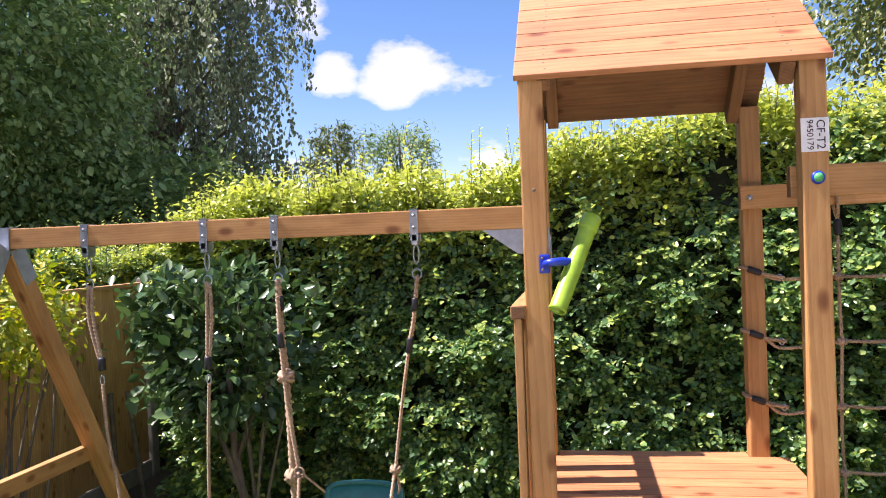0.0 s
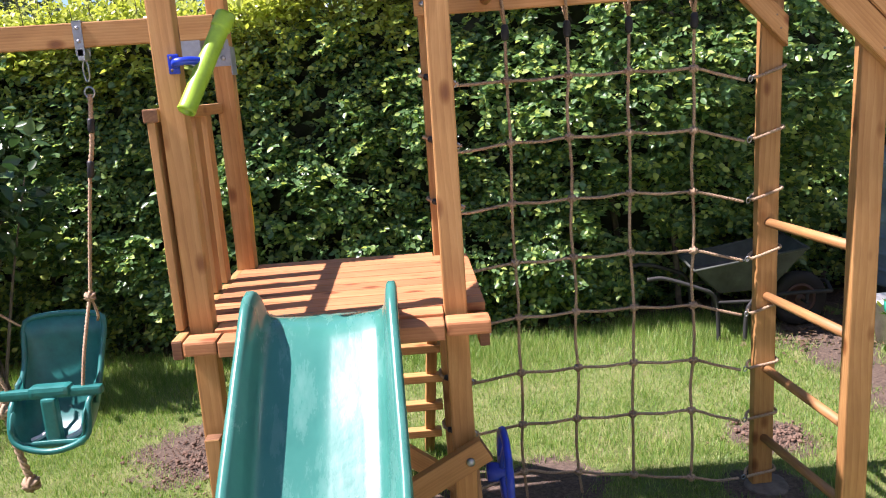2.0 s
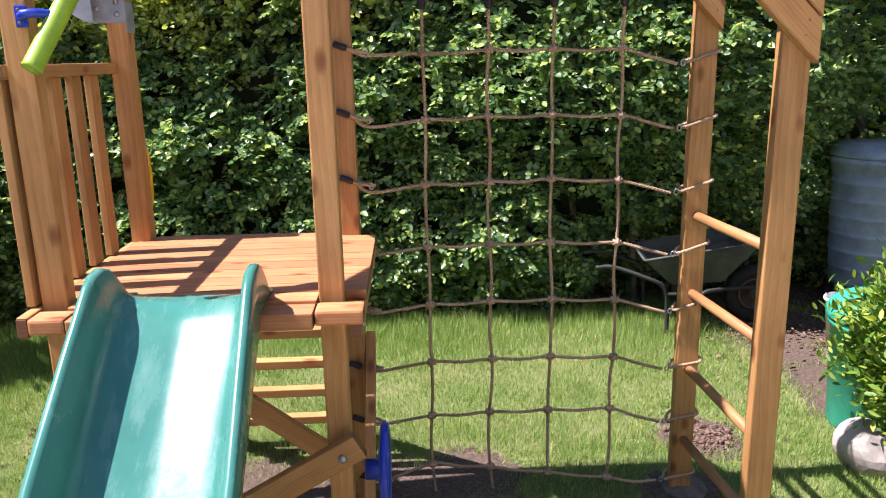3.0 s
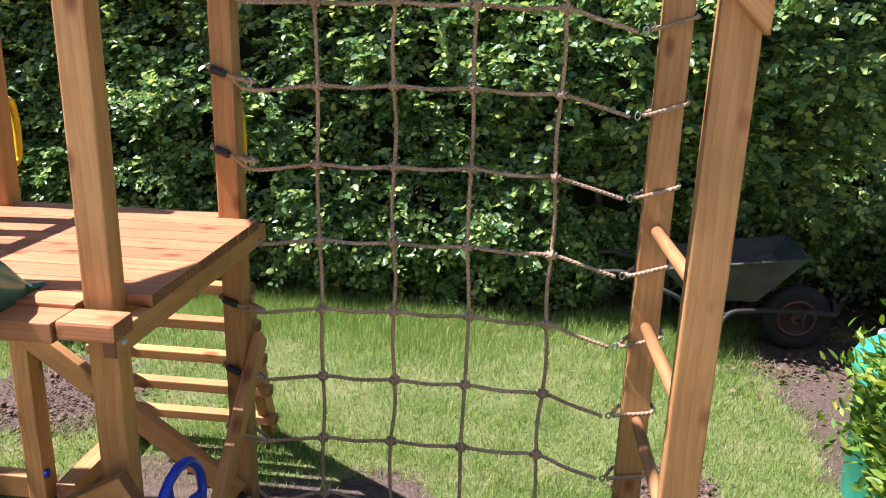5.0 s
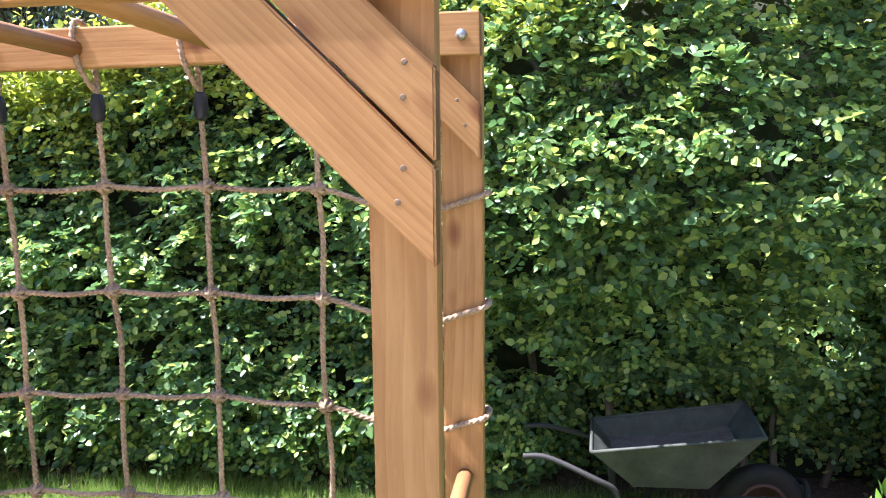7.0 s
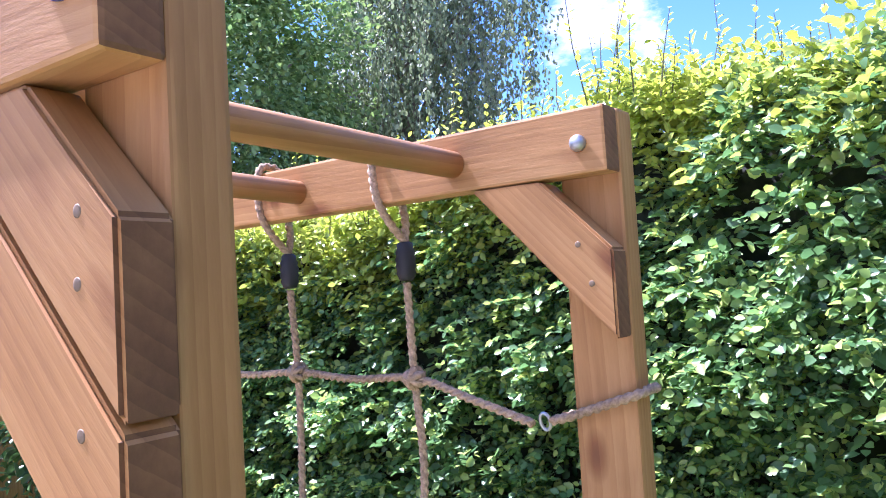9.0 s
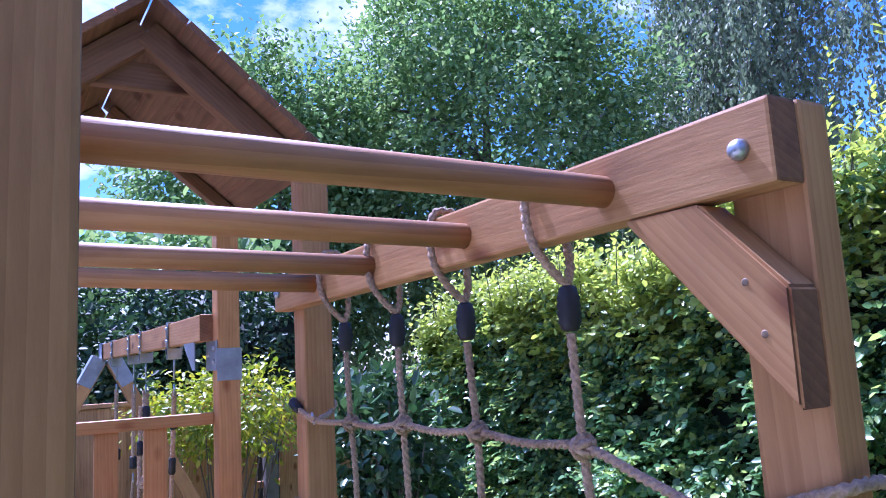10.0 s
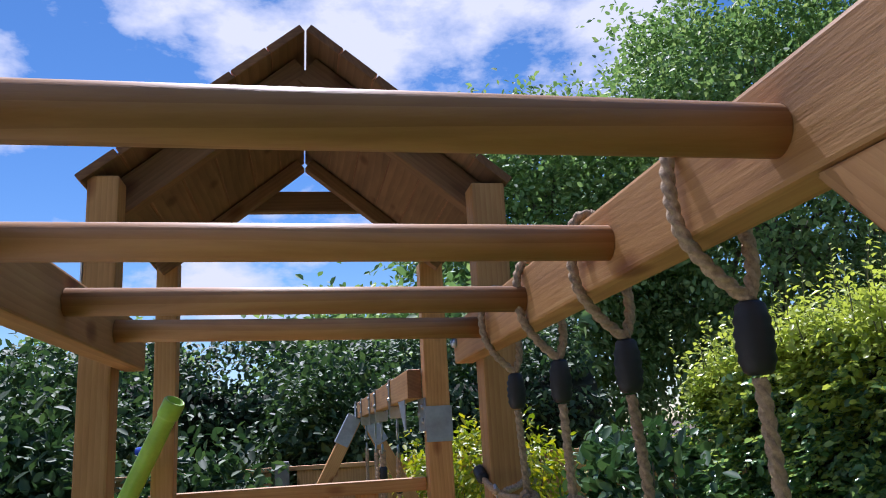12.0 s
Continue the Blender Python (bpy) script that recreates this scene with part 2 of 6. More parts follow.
def slide_material():
    """Glossy sea green plastic with milky wear and a sandy scuff in the middle of the bed."""
    m, nt, links, bsdf = material("glossy sea green slide plastic", 0.3)
    tc = nt.new("ShaderNodeTexCoord")
    n1 = node(nt, "ShaderNodeTexNoise", Scale=5.0, Detail=6.0, Roughness=0.6)
    links.new(tc.outputs["Object"], n1.inputs["Vector"])
    base = ramp(nt, [(0.3, (0.028, 0.165, 0.130)), (0.7, (0.045, 0.22, 0.172))])
    links.new(n1.outputs["Fac"], base.inputs["Fac"])
    streak = nt.new("ShaderNodeMapping")
    streak.inputs["Scale"].default_value = (16.0, 4.5, 4.5)
    links.new(tc.outputs["Object"], streak.inputs["Vector"])
    n2 = node(nt, "ShaderNodeTexNoise", Scale=1.0, Detail=7.0, Roughness=0.7)
    links.new(streak.outputs[0], n2.inputs["Vector"])
    milky = ramp(nt, [(0.5, (0, 0, 0)), (0.8, (0.3, 0.3, 0.3))])
    links.new(n2.outputs["Fac"], milky.inputs["Fac"])
    mix1 = mixer(nt)
    mix1.inputs["B"].default_value = (0.30, 0.50, 0.44, 1)
    links.new(milky.outputs["Color"], mix1.inputs["Factor"])
    links.new(base.outputs["Color"], mix1.inputs["A"])
    # sand rubbed into the bed about half way down
    away = nt.new("ShaderNodeVectorMath")
    away.operation = "DISTANCE"
    flat = nt.new("ShaderNodeMapping")
    flat.inputs["Scale"].default_value = (2.2, 1.0, 1.0)
    links.new(tc.outputs["Object"], flat.inputs["Vector"])
    links.new(flat.outputs[0], away.inputs[0])
    away.inputs[1].default_value = (0.53 * 2.2, 1.60, 0.70)
    near = nt.new("ShaderNodeMapRange")
    near.inputs["From Min"].default_value, near.inputs["From Max"].default_value = 0.02, 0.24
    near.inputs["To Min"].default_value, near.inputs["To Max"].default_value = 0.34, -0.12
    links.new(away.outputs["Value"], near.inputs["Value"])
    crumbs = node(nt, "ShaderNodeTexNoise", Scale=75.0, Detail=6.0, Roughness=0.75)
    links.new(tc.outputs["Object"], crumbs.inputs["Vector"])
    total = nt.new("ShaderNodeMath")
    links.new(near.outputs[0], total.inputs[0])
    links.new(crumbs.outputs["Fac"], total.inputs[1])
    scuff = ramp(nt, [(0.66, (0, 0, 0)), (0.78, (0.75, 0.75, 0.75))])
    links.new(total.outputs[0], scuff.inputs["Fac"])
    mix2 = mixer(nt)
    mix2.inputs["B"].default_value = (0.42, 0.33, 0.20, 1)
    links.new(scuff.outputs["Color"], mix2.inputs["Factor"])
    links.new(mix1.outputs["Result"], mix2.inputs["A"])
    links.new(mix2.outputs["Result"], bsdf.inputs["Base Color"])
    rough = nt.new("ShaderNodeMapRange")
    rough.inputs["To Min"].default_value, rough.inputs["To Max"].default_value = 0.17, 0.36
    links.new(n2.outputs["Fac"], rough.inputs["Value"])
    links.new(rough.outputs[0], bsdf.inputs["Roughness"])
    bump(nt, links, bsdf, n1.outputs["Fac"], 0.15, 0.01)
    return m


SLIDE = slide_material()


def rope_material(name, lo, hi):
    m, nt, links, bsdf = material(name, 0.9)
    tc = nt.new("ShaderNodeTexCoord")
    fibre = node(nt, "ShaderNodeTexNoise", Scale=160.0, Detail=4.0, Roughness=0.7)
    links.new(tc.outputs["Object"], fibre.inputs["Vector"])
    grime = node(nt, "ShaderNodeTexNoise", Scale=6.0, Detail=3.0)
    links.new(tc.outputs["Object"], grime.inputs["Vector"])
    c1 = ramp(nt, [(0.3, lo), (0.7, hi)])
    links.new(fibre.outputs["Fac"], c1.inputs["Fac"])
    c2 = ramp(nt, [(0.3, (0.62, 0.59, 0.54)), (0.65, (1.06, 1.05, 1.04))])
    links.new(grime.outputs["Fac"], c2.inputs["Fac"])
    mul = mixer(nt, "MULTIPLY")
    mul.inputs["Factor"].default_value = 0.8
    links.new(c1.outputs["Color"], mul.inputs["A"])
    links.new(c2.outputs["Color"], mul.inputs["B"])
    links.new(mul.outputs["Result"], bsdf.inputs["Base Color"])
    bump(nt, links, bsdf, fibre.outputs["Fac"], 0.5, 0.002)
    return m


ROPE = rope_material("hemp rope", (0.25, 0.175, 0.105), (0.58, 0.43, 0.28))


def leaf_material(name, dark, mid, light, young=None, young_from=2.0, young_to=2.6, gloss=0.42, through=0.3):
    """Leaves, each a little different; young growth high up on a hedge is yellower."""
    m, nt, links, bsdf = material(name, gloss)
    geo = nt.new("ShaderNodeNewGeometry")
    colour = ramp(nt, [(0.0, dark), (0.55, mid), (1.0, light)])
    links.new(geo.outputs["Random Per Island"], colour.inputs["Fac"])
    out = colour.outputs["Color"]
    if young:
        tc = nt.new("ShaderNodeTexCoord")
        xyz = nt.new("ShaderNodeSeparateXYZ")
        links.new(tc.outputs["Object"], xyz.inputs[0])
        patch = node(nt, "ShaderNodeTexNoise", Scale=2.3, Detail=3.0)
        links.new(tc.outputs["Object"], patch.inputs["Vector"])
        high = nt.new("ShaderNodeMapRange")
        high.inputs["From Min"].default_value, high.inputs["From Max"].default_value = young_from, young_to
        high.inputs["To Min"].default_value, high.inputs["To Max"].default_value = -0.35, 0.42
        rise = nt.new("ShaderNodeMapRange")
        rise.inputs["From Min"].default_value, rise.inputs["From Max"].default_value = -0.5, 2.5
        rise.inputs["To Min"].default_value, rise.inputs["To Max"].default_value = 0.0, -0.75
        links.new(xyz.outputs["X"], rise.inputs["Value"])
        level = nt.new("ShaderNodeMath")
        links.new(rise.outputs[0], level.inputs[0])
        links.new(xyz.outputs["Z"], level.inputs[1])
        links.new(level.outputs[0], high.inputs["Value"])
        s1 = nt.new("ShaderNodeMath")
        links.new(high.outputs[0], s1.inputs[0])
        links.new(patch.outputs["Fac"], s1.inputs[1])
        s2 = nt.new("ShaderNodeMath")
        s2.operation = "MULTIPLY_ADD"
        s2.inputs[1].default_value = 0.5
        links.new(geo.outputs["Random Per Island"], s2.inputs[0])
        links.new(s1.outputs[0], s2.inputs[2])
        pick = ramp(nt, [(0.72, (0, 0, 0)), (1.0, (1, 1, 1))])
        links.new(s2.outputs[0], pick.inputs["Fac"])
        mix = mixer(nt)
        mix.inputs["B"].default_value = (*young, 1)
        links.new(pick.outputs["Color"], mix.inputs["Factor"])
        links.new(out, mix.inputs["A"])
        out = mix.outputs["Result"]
    links.new(out, bsdf.inputs["Base Color"])
    bright = nt.new("ShaderNodeHueSaturation")
    bright.inputs["Value"].default_value, bright.inputs["Saturation"].default_value = 1.5, 1.1
    links.new(out, bright.inputs["Color"])
    lit = nt.new("ShaderNodeBsdfTranslucent")
    links.new(bright.outputs[0], lit.inputs["Color"])
    blend = nt.new("ShaderNodeMixShader")
    blend.inputs[0].default_value = through
    links.new(bsdf.outputs[0], blend.inputs[1])
    links.new(lit.outputs[0], blend.inputs[2])
    links.new(blend.outputs[0], nt["Material Output"].inputs["Surface"])
    return m


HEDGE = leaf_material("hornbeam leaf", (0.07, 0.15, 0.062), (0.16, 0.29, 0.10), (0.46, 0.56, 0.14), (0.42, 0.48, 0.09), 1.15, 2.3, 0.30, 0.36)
CAMELLIA = leaf_material("glossy camellia leaf", (0.035, 0.085, 0.028), (0.06, 0.125, 0.04), (0.11, 0.19, 0.06), gloss=0.3, through=0.15)
GOLDEN = leaf_material("golden shrub leaf", (0.15, 0.22, 0.02), (0.3, 0.36, 0.03), (0.5, 0.45, 0.04))
LAUREL = leaf_material("light green shrub leaf", (0.06, 0.15, 0.02), (0.15, 0.29, 0.035), (0.36, 0.43, 0.05), gloss=0.55)
DARKTREE = leaf_material("dark tree leaf", (0.11, 0.195, 0.065), (0.20, 0.32, 0.10), (0.33, 0.43, 0.145), gloss=0.6, through=0.3)
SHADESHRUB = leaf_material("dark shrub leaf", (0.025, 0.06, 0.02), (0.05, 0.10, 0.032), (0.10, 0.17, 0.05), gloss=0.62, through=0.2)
BIRCH = leaf_material("birch leaf", (0.12, 0.165, 0.09), (0.20, 0.26, 0.13), (0.31, 0.37, 0.20), gloss=0.6, through=0.25)
PALETREE = leaf_material("pale green tree leaf", (0.09, 0.13, 0.04), (0.16, 0.21, 0.06), (0.25, 0.29, 0.09))
GRASS = leaf_material("grass blade", (0.08, 0.19, 0.025), (0.165, 0.30, 0.045), (0.38, 0.41, 0.14), gloss=0.5, through=0.3)
LITTER = leaf_material("dry fallen leaf", (0.09, 0.06, 0.035), (0.15, 0.095, 0.055), (0.25, 0.165, 0.09), gloss=0.75, through=0.1)

# bare patches: x, y, radius
BARE = [(-0.35, 3.75, 0.42), (0.45, 2.75, 0.62), (1.0, 3.0, 0.32), (2.12, 2.95, 0.20), (2.34, 3.38, 0.22), (3.35, 4.75, 0.5), (4.2, 4.7, 0.7), (3.22, 4.3, 0.26), (3.24, 3.95, 0.26), (3.2, 3.6, 0.26), (1.25, 3.12, 0.26), (0.5, 1.4, 0.7)]


def ground_material():
    m, nt, links, bsdf = material("lawn with bare soil", 0.92)
    tc = nt.new("ShaderNodeTexCoord")
    n1 = node(nt, "ShaderNodeTexNoise", Scale=2.2, Detail=6.0, Roughness=0.65)
    n2 = node(nt, "ShaderNodeTexNoise", Scale=60.0, Detail=5.0, Roughness=0.7)
    n3 = node(nt, "ShaderNodeTexNoise", Scale=6.0, Detail=5.0, Roughness=0.7)
    for n in (n1, n2, n3):
        links.new(tc.outputs["Object"], n.inputs["Vector"])
    lawn = ramp(nt, [(0.3, (0.10, 0.16, 0.035)), (0.5, (0.17, 0.215, 0.06)), (0.7, (0.28, 0.265, 0.12))])
    links.new(n1.outputs["Fac"], lawn.inputs["Fac"])
    speck = ramp(nt, [(0.3, (0.55, 0.55, 0.5)), (0.65, (1.1, 1.1, 1.1))])
    links.new(n2.outputs["Fac"], speck.inputs["Fac"])
    mul = mixer(nt, "MULTIPLY")
    mul.inputs["Factor"].default_value = 0.8
    links.new(lawn.outputs["Color"], mul.inputs["A"])
    links.new(speck.outputs["Color"], mul.inputs["B"])
    soil = ramp(nt, [(0.3, (0.05, 0.034, 0.024)), (0.5, (0.11, 0.078, 0.054)), (0.75, (0.21, 0.155, 0.11))])
    links.new(n2.outputs["Fac"], soil.inputs["Fac"])
    last = None
    for x, y, r in BARE:
        d = nt.new("ShaderNodeVectorMath")
        d.operation = "DISTANCE"
        d.inputs[1].default_value = (x, y, 0)
        links.new(tc.outputs["Object"], d.inputs[0])
        k = nt.new("ShaderNodeMapRange")
        k.inputs["From Min"].default_value, k.inputs["From Max"].default_value = r * 0.6, r * 1.25
        k.inputs["To Min"].default_value, k.inputs["To Max"].default_value = 1.0, 0.0
        links.new(d.outputs["Value"], k.inputs["Value"])
        if last:
            top = nt.new("ShaderNodeMath")
            top.operation = "MAXIMUM"
            links.new(last, top.inputs[0])
            links.new(k.outputs[0], top.inputs[1])
            last = top.outputs[0]
        else:
            last = k.outputs[0]
    # the strip of soil under the hedge
    xyz = nt.new("ShaderNodeSeparateXYZ")
    links.new(tc.outputs["Object"], xyz.inputs[0])
    strip = nt.new("ShaderNodeMapRange")
    strip.inputs["From Min"].default_value, strip.inputs["From Max"].default_value = 5.1, 5.4
    links.new(xyz.outputs["Y"], strip.inputs["Value"])
    top = nt.new("ShaderNodeMath")
    top.operation = "MAXIMUM"
    links.new(last, top.inputs[0])
    links.new(strip.outputs[0], top.inputs[1])
    ragged = nt.new("ShaderNodeMath")
    ragged.operation = "MULTIPLY_ADD"
    ragged.inputs[1].default_value = 1.0
    links.new(top.outputs[0], ragged.inputs[0])
    rough_edge = nt.new("ShaderNodeMath")
    rough_edge.operation = "MULTIPLY_ADD"
    rough_edge.inputs[1].default_value, rough_edge.inputs[2].default_value = 2.2, -0.6
    links.new(n3.outputs["Fac"], rough_edge.inputs[0])
    links.new(rough_edge.outputs[0], ragged.inputs[2])
    edge = ramp(nt, [(0.86, (0, 0, 0)), (1.0, (1, 1, 1))])
    half = nt.new("ShaderNodeMath")
    half.operation = "MULTIPLY"
    half.inputs[1].default_value = 0.92
    links.new(ragged.outputs[0], half.inputs[0])
    links.new(half.outputs[0], edge.inputs["Fac"])
    mix = mixer(nt)
    links.new(edge.outputs["Color"], mix.inputs["Factor"])
    links.new(mul.outputs["Result"], mix.inputs["A"])
    links.new(soil.outputs["Color"], mix.inputs["B"])
    links.new(mix.outputs["Result"], bsdf.inputs["Base Color"])
    bump(nt, links, bsdf, n2.outputs["Fac"], 0.8, 0.02)
    return m


GROUND = ground_material()


# ---- building helpers ----
def thing(name, base, label, category, group="", kind=""):
    ob = new(name)
    ob.empty_display_size = 0.1
    ob.location = base
    return tagged(ob, label, category, group, kind)


def attach(ob, parent):
    """Make ob a part of parent without moving it."""
    root = Matrix.Identity(4)
    chain = []
    p = parent
    while p:
        chain.append(p)
        p = p.parent
    for p in reversed(chain):
        root = root @ p.matrix_parent_inverse @ p.matrix_basis
    ob.parent = parent
    ob.matrix_parent_inverse = root.inverted()
    return ob


def part(name, bm, mat, parent=None, label="", smooth=False, m=None):
    me = bpy.data.meshes.new(name)
    bmesh.ops.recalc_face_normals(bm, faces=bm.faces)
    bm.to_mesh(me)
    bm.free()
    me.materials.append(mat)
    if smooth:
        me.polygons.foreach_set("use_smooth", [True] * len(me.polygons))
    ob = new(name, me)
    if m is not None:
        ob.matrix_basis = m
    if parent:
        attach(ob, parent)
    if label:
        ob["label"] = label
    return ob


def frame_along(p0, p1, up=(0, 0, 1)):
    """A pose at p0 whose x runs to p1 and whose z leans to up."""
    x = (Vector(p1) - Vector(p0)).normalized()
    z = Vector(up)
    if abs(x.dot(z)) > 0.95:
        z = Vector((0, -1, 0))
    y = z.cross(x).normalized()
    z = x.cross(y)
    m = Matrix((x, y, z)).transposed().to_4x4()
    return Matrix.Translation(p0) @ m


def block(bm, x0, x1, y0, y1, z0, z1, bevel=0.0, m=None):
    made = bmesh.ops.create_cube(bm, size=1)["verts"]
    for v in made:
        v.co = Vector((x0 + (v.co.x + 0.5) * (x1 - x0), y0 + (v.co.y + 0.5) * (y1 - y0), z0 + (v.co.z + 0.5) * (z1 - z0)))
    if m is not None:
        bmesh.ops.transform(bm, matrix=m, verts=made)
    if bevel:
        bmesh.ops.bevel(bm, geom=list({e for v in made for e in v.link_edges}), offset=bevel, segments=2, affect="EDGES", profile=0.6)


def timber(name, p0, p1, w, h, parent, mat=WOOD, bevel=0.004, label="", up=(0, 0, 1), cut0=0.0, cut1=0.0, below=None):
    """A sawn piece from p0 to p1, w across and h in the direction of up. cut0, cut1 skew its ends; below is a material
    for its underside.
    """
    length = (Vector(p1) - Vector(p0)).length
    bm = bmesh.new()
    block(bm, 0, length, -w / 2, w / 2, -h / 2, h / 2, 0)
    for v in bm.verts:
        v.co.x += (cut1 if v.co.x > length / 2 else cut0) * v.co.z / h
    bmesh.ops.bevel(bm, geom=list(bm.edges), offset=bevel, segments=2, affect="EDGES", profile=0.6)
    bm.normal_update()
    for f in bm.faces:
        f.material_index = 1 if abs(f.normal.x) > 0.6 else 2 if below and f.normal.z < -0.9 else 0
    ob = part(name, bm, mat, parent, label, m=frame_along(p0, p1, up))
    ob.data.materials.append(CUT)
    if below:
        ob.data.materials.append(below)
    return ob


def upright(name, x0, x1, y0, y1, z0, z1, parent, mat=WOOD, bevel=0.005, label=""):
    return timber(name, ((x0 + x1) / 2, (y0 + y1) / 2, z0), ((x0 + x1) / 2, (y0 + y1) / 2, z1), x1 - x0, y1 - y0, parent, mat, bevel, label, up=(0, -1, 0))


def dowel(name, p0, p1, radius, parent, mat=None):
    """A round bar with its grain along it."""
    n = (Vector(p1) - Vector(p0)).length
    bm = bmesh.new()
    disc_rings(bm, [((x, 0, 0), (0, r, 0), (0, 0, r)) for x, r in ((0, radius), (n / 2, radius * 1.01), (n, radius))], 24)
    ob = part(name, bm, mat or DOWEL, parent, m=frame_along(p0, p1))
    ob.data.polygons.foreach_set("use_smooth", [len(p.vertices) == 4 for p in ob.data.polygons])
    return ob


def disc_rings(bm, rings, sides=20, closed=True):
    """Skin circles given as (centre, axis x, axis y)."""
    loops = []
    for c, u, v in rings:
        loops.append([bm.verts.new(Vector(c) + Vector(u) * math.cos(2 * math.pi * i / sides) + Vector(v) * math.sin(2 * math.pi * i / sides)) for i in range(sides)])
    for a, b in zip(loops, loops[1:]):
        for i in range(sides):
            bm.faces.new((a[i], a[(i + 1) % sides], b[(i + 1) % sides], b[i]))
    if closed:
        bm.faces.new(loops[0][::-1])
        bm.faces.new(loops[-1])


def turned(bm, profile, m=None, sides=24, closed=True):
    """A solid of revolution round z from (radius, height) pairs."""
    m = m or Matrix.Identity(4)
    r3 = m.to_3x3()
    disc_rings(bm, [(m @ Vector((0, 0, z)), r3 @ Vector((r, 0, 0)), r3 @ Vector((0, r, 0))) for r, z in profile], sides, closed)


def sides_of(path):
    """A steady frame along a path."""
    out = []
    n = None
    for i, p in enumerate(path):
        t = (path[min(i + 1, len(path) - 1)] - path[max(i - 1, 0)]).normalized()
        if n is None:
            n = t.orthogonal().normalized()
        n = (n - t * n.dot(t)).normalized()
        out.append((t, n, t.cross(n)))
    return out


def spline(points, step=0.01):
    """A smooth path through points, as evenly spaced vectors."""
    pts = [Vector(p) for p in points]
    pts = [pts[0] * 2 - pts[1]] + pts + [pts[-1] * 2 - pts[-2]]
    out = []
    for i in range(1, len(pts) - 2):
        a, b, c, d = pts[i - 1:i + 3]
        n = max(2, int((c - b).length / step))
        for k in range(n):
            t = k / n
            out.append(0.5 * (2 * b + (c - a) * t + (2 * a - 5 * b + 4 * c - d) * t * t + (3 * b - a - 3 * c + d) * t ** 3))
    out.append(pts[-2])
    return out


def tube(bm, path, radius, sides=10, twist=0.0, strands=0, taper=None):
    """Sweep a round or a laid, stranded section along a path."""
    path = [Vector(p) for p in path]
    frames = sides_of(path)
    run, loops = 0.0, []
    for i, (p, (t, n, b)) in enumerate(zip(path, frames)):
        if i:
            run += (p - path[i - 1]).length
        k = taper[i] if taper else 1.0
        loop = []
        for s in range(sides):
            a = 2 * math.pi * s / sides
            r = radius * k
            if strands:
                r *= 0.48 + 0.60 * abs(math.cos((a + twist * run) * strands / 2))
            loop.append(bm.verts.new(p + (n * math.cos(a) + b * math.sin(a)) * r))
        loops.append(loop)
    for a, b in zip(loops, loops[1:]):
        for s in range(sides):
            bm.faces.new((a[s], a[(s + 1) % sides], b[(s + 1) % sides], b[s]))
    bm.faces.new(loops[0][::-1])
    bm.faces.new(loops[-1])


def rope(name, points, radius, parent, label="", mat=None):
    bm = bmesh.new()
    step = radius * 0.45
    tube(bm, spline(points, step), radius * 1.05, 18, 0.95 / radius, 3)
    return part(name, bm, mat or ROPE, parent, label, smooth=True)


def rod(name, points, radius, parent, mat=STEEL, label="", step=0.012, sides=10):
    bm = bmesh.new()
    tube(bm, spline(points, step), radius, sides)
    return part(name, bm, mat, parent, label, smooth=True)


def ring(name, centre, normal, radius, thick, parent, mat=STEEL, stretch=1.0, label=""):
    """A closed ring or an oval link standing in the plane across normal; stretch lengthens it along z."""
    nrm = Vector(normal).normalized()
    u = nrm.cross(Vector((0, 0, 1)))
    u = u.normalized() if u.length > 0.01 else Vector((1, 0, 0))
    v = u.cross(nrm).normalized()
    bm = bmesh.new()
    big, small = 20, 8
    loops = []
    for i in range(big):
        a = 2 * math.pi * i / big
        out = u * math.cos(a) + v * math.sin(a)
        c = Vector(centre) + u * math.cos(a) * radius + v * math.sin(a) * radius * stretch
        loops.append([bm.verts.new(c + (out * math.cos(2 * math.pi * j / small) + nrm * math.sin(2 * math.pi * j / small)) * thick) for j in range(small)])
    for i in range(big):
        a, b = loops[i], loops[(i + 1) % big]
        for j in range(small):
            bm.faces.new((a[j], a[(j + 1) % small], b[(j + 1) % small], b[j]))
    return part(name, bm, mat, parent, label, smooth=True)


def knob(name, centre, axis, radius, height, parent, mat=STEEL, label="", sides=16):
    """A domed bolt or screw head that stands out along axis."""
    m = Matrix.Translation(centre) @ Vector(axis).to_track_quat("Z", "Y").to_matrix().to_4x4()
    bm = bmesh.new()
    turned(bm, [(radius, -0.002), (radius, height * 0.35), (radius * 0.8, height * 0.75), (radius * 0.35, height)], m, sides)
    return part(name, bm, mat, parent, label, smooth=True)


